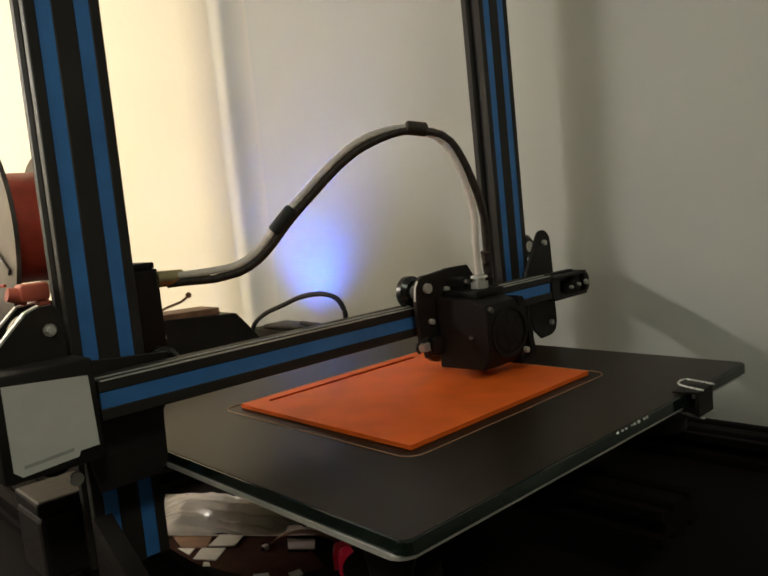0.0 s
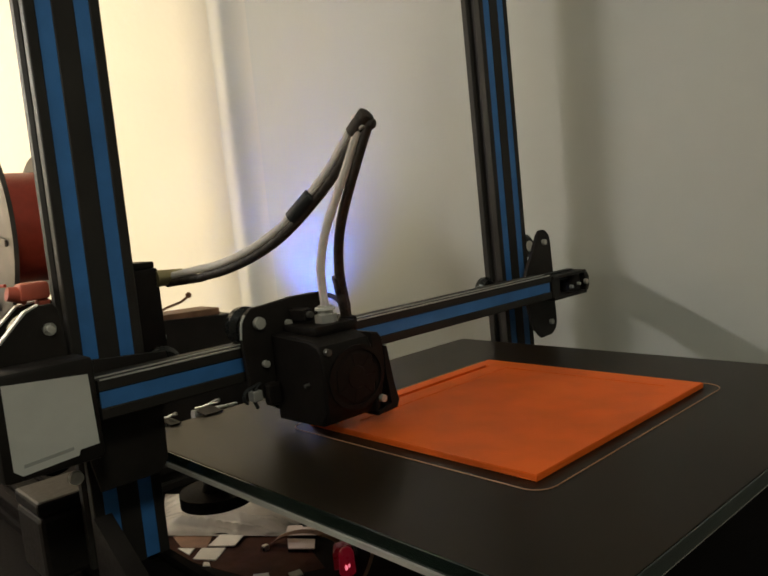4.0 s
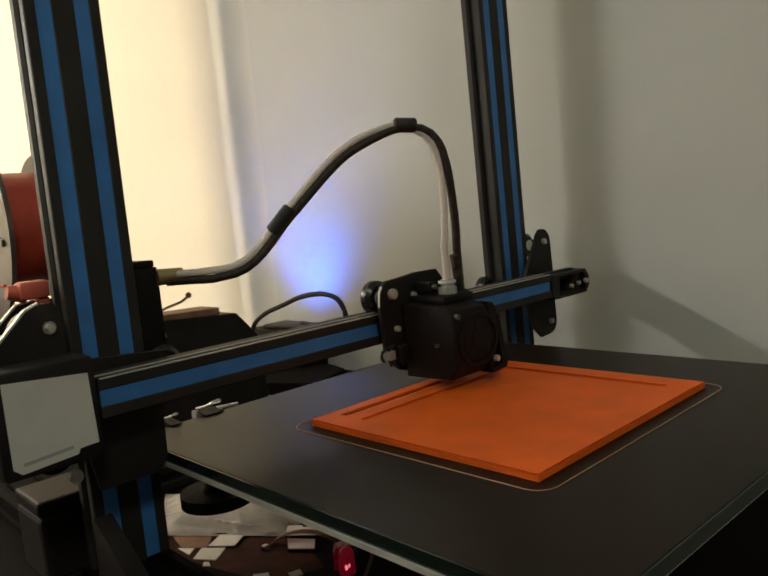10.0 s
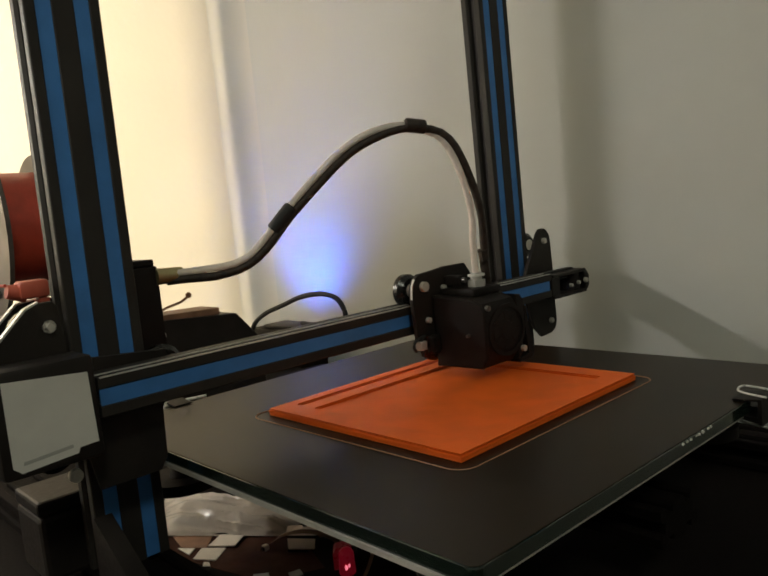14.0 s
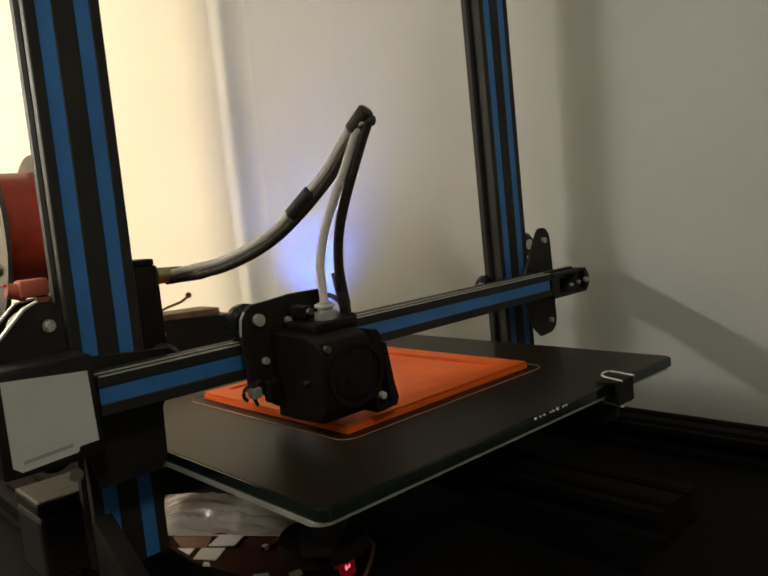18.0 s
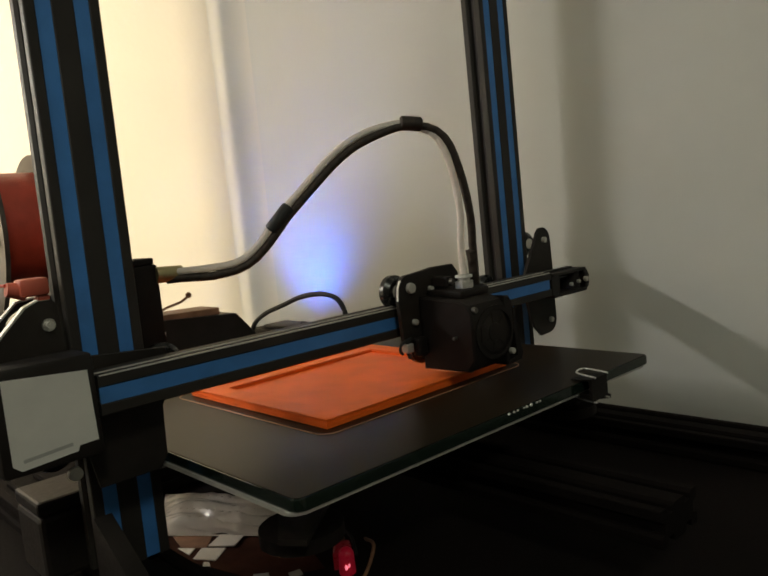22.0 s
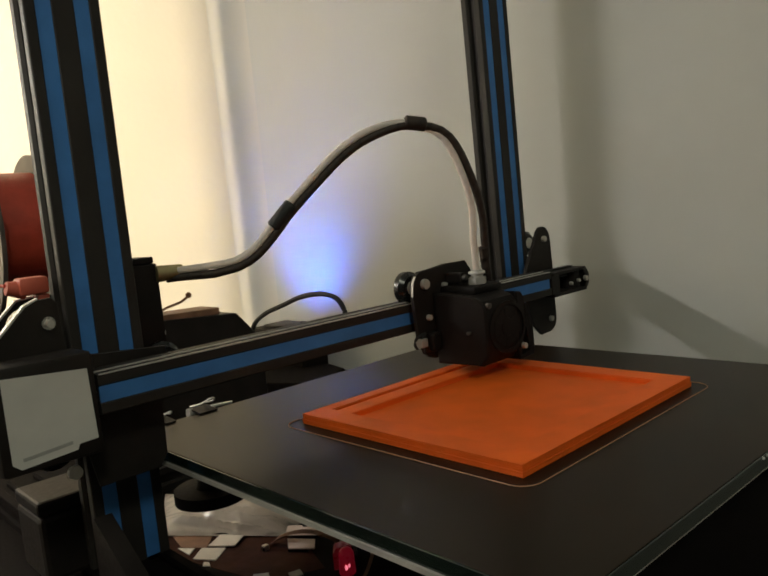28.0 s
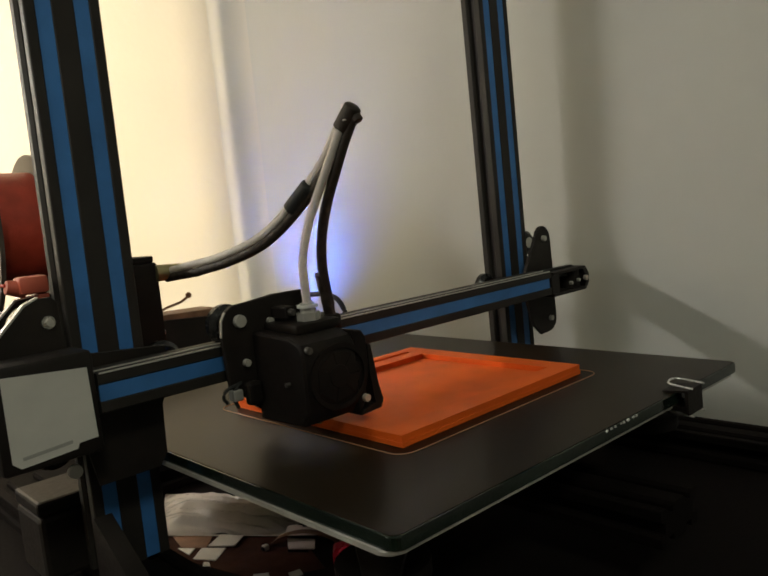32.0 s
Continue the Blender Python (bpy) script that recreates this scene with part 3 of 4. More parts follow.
def printed_tray():
    t = thing("printed_tray", (PRINT_X + PRINT_W / 2, PRINT_Y + PRINT_D / 2, GLASS_TOP), "orange plastic tray being printed, low rim growing in layers", "printed part")
    x0, x1, y0, y1 = PRINT_X, PRINT_X + PRINT_W, PRINT_Y, PRINT_Y + PRINT_D
    part("base", block(bmesh.new(), (x0, x1), (y0, y1), (GLASS_TOP, GLASS_TOP + 1.4), 0.4), ORANGE, t, "flat orange base")
    deck = bmesh.new()
    for xs, ys in (((x0, x1), (y0, y1 - BACK - SLOT)), ((x0, x1), (y1 - BACK, y1)), ((x0, x0 + SIDE), (y1 - BACK - SLOT, y1 - BACK)), ((x1 - SIDE, x1), (y1 - BACK - SLOT, y1 - BACK))):
        block(deck, xs, ys, (GLASS_TOP + 1.4, GLASS_TOP + 2.8))
    part("deck", deck, ORANGE, t, "orange upper layers with a slot")
    layers = []
    top, step = GLASS_TOP + 2.78, RISE / LAYERS
    for k in range(LAYERS):
        inset = 0.12 * (k % 2)
        bm = rim_layer(bmesh.new(), 0.3 + inset, top - step - 0.02 * k, top - 0.02 * k)
        layers.append(part("rim_layer", bm, ORANGE, t))
    return t, layers


tray, rim_layers = printed_tray()


def skirt():
    s = thing("skirt_line", (PRINT_X + PRINT_W / 2, PRINT_Y, GLASS_TOP), "thin orange filament outline lying on the glass", "filament line")
    pts = [(x, y, GLASS_TOP + 0.25) for x, y in rounded(PRINT_X - 9, PRINT_X + PRINT_W + 9, PRINT_Y - 9, PRINT_Y + PRINT_D + 9, 10, 6)]
    part("loop", sweep(bmesh.new(), pts + pts[:1], 0.3, 5), material("pale_orange_filament", (0.50, 0.26, 0.14), 0.4), s)
    return s


skirt_loop = skirt()


# ---------------------------------------------------------------- hose and cable from extruder to print head
ANCHOR = (72, 25, -24)
SHAPES = (   # head x, then (share of the way, height) along the hose
    (102, ((0, -24), (0.393, -20), (0.771, -7.4), (1.091, 17.2), (1.263, 36.8), (1.40, 53), (1.285, 30.5), (1.09, -8.6), (1, -50))),
    (142, ((0, -24), (0.335, -21.1), (0.627, -0.8), (0.888, 25.6), (1.044, 43.6), (1.181, 52.5), (1.168, 30.6), (1.055, -8.8), (1, -50))),
    (161, ((0, -24), (0.31, -21.9), (0.572, 0.2), (0.796, 29.6), (0.944, 47.3), (1.086, 52.9), (1.125, 32.7), (1.046, -8.2), (1, -50))),
    (221, ((0, -24), (0.252, -23.3), (0.435, 9), (0.625, 40.6), (0.773, 52.6), (0.9, 55.1), (1.007, 41.8), (1.036, -3.8), (1, -50))),
    (244, ((0, -24), (0.235, -21.9), (0.411, 10.9), (0.592, 42.3), (0.73, 54.3), (0.85, 55), (0.959, 42.8), (1.025, -2.1), (1, -50))))
LINKS = 45


def hose_line(x):
    """The hose's run, for the head at x, as LINKS + 1 even points."""
    i = 0
    while i < len(SHAPES) - 2 and x > SHAPES[i + 1][0]:
        i += 1
    (xa, a), (xb, b) = SHAPES[i], SHAPES[i + 1]
    k = (x - xa) / (xb - xa)
    end = Vector((x, -78, 0))
    pts = []
    for (ua, za), (ub, zb) in zip(a, b):
        u, z = ua + (ub - ua) * k, za + (zb - za) * k
        p = Vector((ANCHOR[0], ANCHOR[1], 0)).lerp(end, u)
        p.z = z
        pts.append(p)
    line = smooth_line(pts, 10)
    run = [0.0]
    for p, q in zip(line, line[1:]):
        run.append(run[-1] + (q - p).length)
    want = [run[-1] * j / LINKS for j in range(LINKS + 1)]
    axes = [np.interp(want, run, [p[c] for p in line]) for c in range(3)]
    return [Vector(v) for v in zip(*axes)]


def capsule(r, length, n=10):
    bm = bmesh.new()
    rings = []
    for z, s in ((-length / 2 - r * 0.3, 0.7), (-length / 2 - r * 0.1, 0.97), (-length / 2, 1), (length / 2, 1), (length / 2 + r * 0.1, 0.97), (length / 2 + r * 0.3, 0.7)):
        rings.append([bm.verts.new((r * s * math.cos(2 * math.pi * k / n), r * s * math.sin(2 * math.pi * k / n), z)) for k in range(n)])
    for a, b in zip(rings, rings[1:]):
        for k in range(n):
            bm.faces.new((a[k], a[(k + 1) % n], b[(k + 1) % n], b[k]))
    bm.faces.new(rings[0])
    bm.faces.new(rings[-1])
    for v in bm.verts:
        v.co /= 1000
    bmesh.ops.recalc_face_normals(bm, faces=bm.faces)
    me = bpy.data.meshes.new("section")
    bm.to_mesh(me)
    bm.free()
    me.shade_smooth()
    return me


def hose(name, r, mat, label, category):
    t = thing(name, ANCHOR, label, category)
    me = capsule(r, 7.9)
    me.materials.append(mat)
    out = []
    for k in range(LINKS):
        s = new("section", me)
        s.parent = t
        out.append(s)
    return t, out


cable, cable_sections = hose("cable_bundle", 2.8, SLEEVE, "black sleeved cable bundle arching to the print head", "cable")
tube, tube_sections = hose("filament_tube", 2.4, TUBE, "white plastic filament tube tied to the cable", "tube")
sleeves = []
for tie_length, tie_cover in ((17, RUBBER), (12, SLEEVE)):
    tie_mesh = capsule(4.7, tie_length, 14)
    tie_mesh.materials.append(tie_cover)
    tie = new("sleeve", tie_mesh)
    tie.parent = cable
    sleeves.append(tagged(tie, "black rubber sleeve round hose and cable"))


# ---------------------------------------------------------------- spool of red filament
SPOOL_AT = (90, 368, 18)
SPOOL_TURN = pose(0, 0, 0, 0, 90, 0)      # its axis lies level, along the crossbar


def spool():
    s = thing("filament_spool", SPOOL_AT, "half-full spool of red filament with grey flanges", "filament spool")

    def disc(name, z, r, inner, thick, mat, label):
        n = 48
        bm = bmesh.new()
        rings = []
        for zz in (z, z + thick):
            for rr in (r, inner):
                rings.append([bm.verts.new((rr * math.cos(2 * math.pi * k / n), rr * math.sin(2 * math.pi * k / n), zz)) for k in range(n)])
        for a, b in ((0, 1), (2, 3), (0, 2), (1, 3)):
            for k in range(n):
                j = (k + 1) % n
                bm.faces.new((rings[a][k], rings[a][j], rings[b][j], rings[b][k]))
        for v in bm.verts:
            v.co += Vector(SPOOL_AT)
        return part(name, bm, mat, s, label, smooth=True)

    disc("winding", -27, 54, 27, 54, RED, "red filament winding")
    near = disc("flange", -31, 95, 26, 4, SPOOLDARK, "grey plastic flange")
    disc("flange", 27, 71, 26, 4, SPOOLDARK, "grey plastic flange")
    for k in range(6):
        a = radians(60 * k)
        bm = block(bmesh.new(), (34, 80), (-3.2, 3.2), (-33.5, -31), 1)
        for v in bm.verts:
            v.co = Matrix.Rotation(a, 3, "Z") @ v.co + Vector(SPOOL_AT)
        part("rib", bm, SPOOLDARK, near, "raised rib")
    disc("core", -31, 26, 20, 62, SPOOLDARK, "grey core")
    return s


reel = spool()


def spool_stand():
    s = thing("spool_stand", (SPOOL_AT[0], SPOOL_AT[1], TABLE), "black spool stand with a level axle", "spool stand")
    d = Vector((1, 0, 0))
    c = Vector(SPOOL_AT)
    part("axle", rod(bmesh.new(), c - d * 33, c + d * 60, 9, n=20), PLASTIC, s, smooth=True)
    for k in (44, 56):
        p = c + d * k
        part("leg", rod(bmesh.new(), (p.x, p.y, TABLE + 4), p, 5, n=12), PLASTIC, s, smooth=True)
        part("foot", rod(bmesh.new(), (p.x, p.y, TABLE), (p.x, p.y, TABLE + 4), 5.8, 5.6, n=20), PLASTIC, s, smooth=True)


spool_stand()


# ---------------------------------------------------------------- things on the desk behind and under the printer
def control_box():
    b = thing("control_box", (175, 280, TABLE), "black metal control box with a sloping edge behind the printer", "control box")
    part("case", prism(bmesh.new(), [(84, TABLE), (264, TABLE), (264, -116), (238, -86), (160, -80), (84, -80)], "y", 226, 268, 1.0), PLATE, b)
    part("vent_slot", block(bmesh.new(), (150, 152), (225.4, 226.2), (-110, -90)), EDGE, b)
    part("vent_slot", block(bmesh.new(), (156, 158), (225.4, 226.2), (-110, -90)), EDGE, b)
    lid = thing("brown_carton", (150, 280, -80), "flat brown cardboard carton lying on the control box", "carton")
    bm = block(bmesh.new(), (86, 222), (230, 266), (-79.8, -73), 1)
    for v in bm.verts:
        v.co.z -= max(0, v.co.x - 160) * 0.075
    part("carton", bm, BROWN, lid)
    t = thing("cut_wire", (170, 240, -73), "short stiff brown wire end on the carton", "wire")
    part("wire", sweep(bmesh.new(), smooth_line([(158, 236, -74), (172, 238, -70), (186, 240, -67.5), (197, 242, -63)], 5), 1.3, 7), BROWN, t, smooth=True)
    bm = bmesh.new()
    bmesh.ops.create_icosphere(bm, subdivisions=2, radius=3.0, matrix=Matrix.Translation((197, 242, -62)))
    part("knot", bm, BROWN, t, smooth=True)


control_box()


def network_box():
    b = thing("network_box", (418, 395, TABLE), "small black box with a glowing blue lamp at the wall", "router")
    part("case", block(bmesh.new(), (396, 440), (345, 455), (TABLE, -142), 4), PLASTIC, b, smooth=True)
    part("cover", block(bmesh.new(), (399, 437), (352, 430), (-141.8, -137), 2), BLACK, b, smooth=True)
    part("led", rod(bmesh.new(), (440.1, 392, -146), (443.4, 392, -146), 3, 2.4, n=12), BLUELED, b, "glowing blue lamp", smooth=True)
    c = thing("looped_cable", (400, 440, -140), "thin dark cable bent in a loop", "cable")
    run = [(379, 430, -144), (379, 415, -129), (380, 389, -116), (380, 351, -105), (380, 313, -94), (380, 275, -89), (380, 247, -92), (381, 235, -102), (382, 232, -115), (384, 244, -126), (396, 290, -132), (412, 358, -133.6)]
    pts = smooth_line(run, 6)
    part("cord", sweep(bmesh.new(), pts, 3.0, 8), RUBBER, c, smooth=True)


network_box()


def bags():
    b = thing("plastic_bag", (106, 54, TABLE), "crumpled clear plastic bag on the desk under the bed", "plastic bag")
    bm, n = bmesh.new(), 72
    a, c, d, e = Vector((62, 66)), Vector((113, -7)), Vector((160, 2)), Vector((100, 134))     # corners of the bag, front edge first
    grid = []
    for i in range(n + 1):
        row = []
        for j in range(n + 1):
            u, w = i / n, j / n
            swell = max(0.0, 1 - abs(2 * u - 1) ** 5) * max(0.0, 1 - abs(2 * w - 1) ** 4)
            long_fold = 1 - abs(noise.noise(Vector((u * 0.9 + 1, w * 7.5 + 1.2 * u, 4)))) * 3.0
            cross = 1 - abs(noise.noise(Vector((u * 4.5 + w, w * 3.0, 9)))) * 2.4
            fine = noise.noise(Vector((u * 9, w * 16, 3)))
            ragged = 2.2 * noise.noise(Vector((u * 5, w * 5, 7)))
            q = (a * (1 - u) + c * u) * (1 - w) + (e * (1 - u) + d * u) * w
            high = swell * (4 + 6.5 * max(long_fold, 0) + 1.2 * max(cross, 0) + 0.6 * fine) + 1.0 * (1 - swell) * abs(ragged)
            row.append(bm.verts.new((q.x + ragged, q.y + ragged * 0.6, TABLE + 1.6 + high)))
        grid.append(row)
    for i in range(n):
        for j in range(n):
            bm.faces.new((grid[i][j], grid[i + 1][j], grid[i + 1][j + 1], grid[i][j + 1]))
    bmesh.ops.solidify(bm, geom=bm.faces[:], thickness=0.3)
    part("film", bm, BAG, b, smooth=True)
    seal = [a.lerp(c, k / 24) for k in range(25)]
    part("seal", sweep(bmesh.new(), [(q.x, q.y, TABLE + 1.5) for q in seal], 0.5, 6), BAG, b, "thin sealed edge", smooth=True)


bags()


def small_things():
    def flat(name, corners, mat, label, category, group="", low=0.2, thick=0.7):
        c = thing(name, (corners[0][0], corners[0][1], TABLE + low), label, category, group)
        part("sheet", prism(bmesh.new(), corners, "z", TABLE + low, TABLE + low + thick, 0.15), mat, c)

    flat("paper_card", [(88, 30), (98, 16), (85, 7), (74, 22)], CARD, "white paper card lying askew on the desk", "card", "cards on the desk", 1.2)
    flat("paper_card", [(71, 25), (81, 11), (68, 2), (60, 16)], CARD, "white paper card lying beside another card", "card", "cards on the desk")
    flat("paper_scrap", [(61, 38), (68, 28), (61, 23)], CARD, "small torn white paper scrap", "paper scrap", "paper scraps", 0.3)
    flat("paper_scrap", [(62, 6), (64, 3), (62, -2), (59, 2)], CARD, "tiny white paper scrap", "paper scrap", "paper scraps", 0.3)
    flat("brown_card", [(68, 60), (85, 35), (73, 22), (63, 37)], BROWN, "dark brown cardboard piece under the bag", "cardboard", "", 0.2, 0.6)
    # thin patch painted in the red-brown of the desk where light falls
    flat("lit_desk_patch", [(50, 46), (70, 66), (100, 44), (120, -18), (104, -62), (72, -44)], LITDESK, "thin dark brown patch standing in for the lit desk", "cardboard", "", 0.02, 0.16)
    flat("paper_slip", [(119, -4), (132, -19), (122, -31), (110.5, -14.5)], PINK, "pale pinkish paper slip lying on a small pile", "paper slip", "paper slips", 4.4, 0.7)
    flat("paper_slip", [(110, -16), (120.5, -32), (112, -42), (102, -28.5)], PINK, "pale pinkish paper slip sticking out of a small pile", "paper slip", "paper slips", 2.6, 0.7)
    # black block added to fill the dark gap between the slips
    flat("dark_gap_fill", [(117, -8), (127, -21), (110, -38), (102.5, -27)], PLASTIC, "low black block filling the dark gap under the paper slips", "block", "", 0.2, 2.2)
    plug = thing("white_connector", (96, -12, TABLE), "small white plastic connector on the desk", "connector")
    part("shell", block(bmesh.new(), (94, 97.4), (-14.2, -10.6), (TABLE + 0.2, TABLE + 3.6), 0.6), CARD, plug)
    part("pin_row", block(bmesh.new(), (92.8, 94.2), (-13.6, -11.2), (TABLE + 0.8, TABLE + 2.8), 0.2), PLASTIC, plug, "black pin row")
    flat("metal_scrap", [(72, -34), (79, -40), (76, -46), (69, -40)], GREYBAR, "small grey metal scrap on the desk", "scrap", "metal scraps", 0.3, 1.0)
    flat("metal_scrap", [(86, -50), (93, -52), (91, -58), (84, -56)], GREYBAR, "small grey metal scrap on the desk", "scrap", "metal scraps", 0.3, 1.0)
    lens = thing("red_lens", (109, -77, TABLE), "clear red plastic lens with glowing beads as its glints", "lens")
    bm = rod(bmesh.new(), (109, -77, TABLE + 0.2), (109, -77, TABLE + 11), 4.9, 4.5, n=24)
    bmesh.ops.create_uvsphere(bm, u_segments=24, v_segments=12, radius=4.5, matrix=Matrix.Translation((109, -77, TABLE + 11)))
    dome = part("dome", bm, REDLENS, lens, smooth=True)
    # glowing beads imitate two pinkish glints on the lens
    for x, y, z, r in ((105.6, -80.6, 5.5, 0.9), (107.2, -81.4, 6.3, 0.6)):
        bm = bmesh.new()
        bmesh.ops.create_icosphere(bm, subdivisions=2, radius=r, matrix=Matrix.Translation((x, y, TABLE + z)) @ Matrix.Diagonal((1, 1, 1.9, 1)))
        part("lens_glint", bm, REDGLINT, dome, "glowing bead standing in for a pinkish glint", smooth=True)
    part("holder", prism(bmesh.new(), [(104, -71), (112, -62), (121, -66), (116, -74)], "z", TABLE + 0.2, TABLE + 13, 1.5), REDDIMGLOW, lens, "dark red plastic holder given a faint glow", smooth=True)
    strip = thing("curled_strip", (112, -28, TABLE), "curled brown cardboard strip arching over paper slips", "cardboard")
    bm = bmesh.new()
    arch = [(99 + 27 * k / 14, -11 - 38 * k / 14, TABLE + 0.4 + 9 * math.sin(math.pi * k / 14) ** 0.6) for k in range(15)]
    rows = [[bm.verts.new((x + dx, y + dy, z)) for dx, dy in ((0, 0), (5, 3))] for x, y, z in arch]
    for a, b in zip(rows, rows[1:]):
        bm.faces.new((a[0], b[0], b[1], a[1]))
    bmesh.ops.solidify(bm, geom=bm.faces[:], thickness=0.8)
    part("strip", bm, BROWN, strip, smooth=True)
    for k, pts in enumerate((((126, -30, 2), (128, -40, 7), (127, -52, 8), (118, -62, 3)),
                             ((122, -18, 8), (130, -36, 11), (131, -54, 8), (124, -68, 2)),
                             ((140, -58, 3), (128, -80, 10), (112, -92, 6), (96, -100, 3)))):
        w = thing("loose_wire", pts[0][:2] + (TABLE,), "thin brown wire curling over the desk", "wire", "loose wires")
        part("strand", sweep(bmesh.new(), smooth_line([(x, y, z + TABLE) for x, y, z in pts], 6), 1.1, 6), (BROWN, RUBBER, BROWN)[k], w, smooth=True)
    # grey sheet behind the bed
    s = thing("grey_sheet", (285, 310, TABLE), "grey sheet of paper on the desk behind the bed", "paper sheet")
    part("sheet", prism(bmesh.new(), [(200, 300), (270, 262), (352, 300), (330, 372), (238, 380)], "z", TABLE + 0.3, TABLE + 1.0), material("grey_paper", (0.20, 0.19, 0.16), 0.8, vary=0.1), s)
    k = thing("black_case", (375, 335, TABLE), "flat black plastic case on the desk by the wall", "case")
    bm = prism(bmesh.new(), [(322, 330), (352, 262), (420, 290), (430, 336), (372, 404)], "z", TABLE + 0.2, TABLE + 16, 1.2)
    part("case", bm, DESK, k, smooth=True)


small_things()


def feed_strand():
    """The strand that runs from the spool to the guide."""
    f = thing("filament_strand", (-20, 12, -19), "thin red filament strand running to the guide", "filament")
    part("strand", sweep(bmesh.new(), smooth_line([(-24, 12, -19), (-34, 40, -19), (-36, 120, -22), (-10, 240, -30), (20, 330, -34)], 6), 0.9, 6), RED, f, smooth=True)


feed_strand()


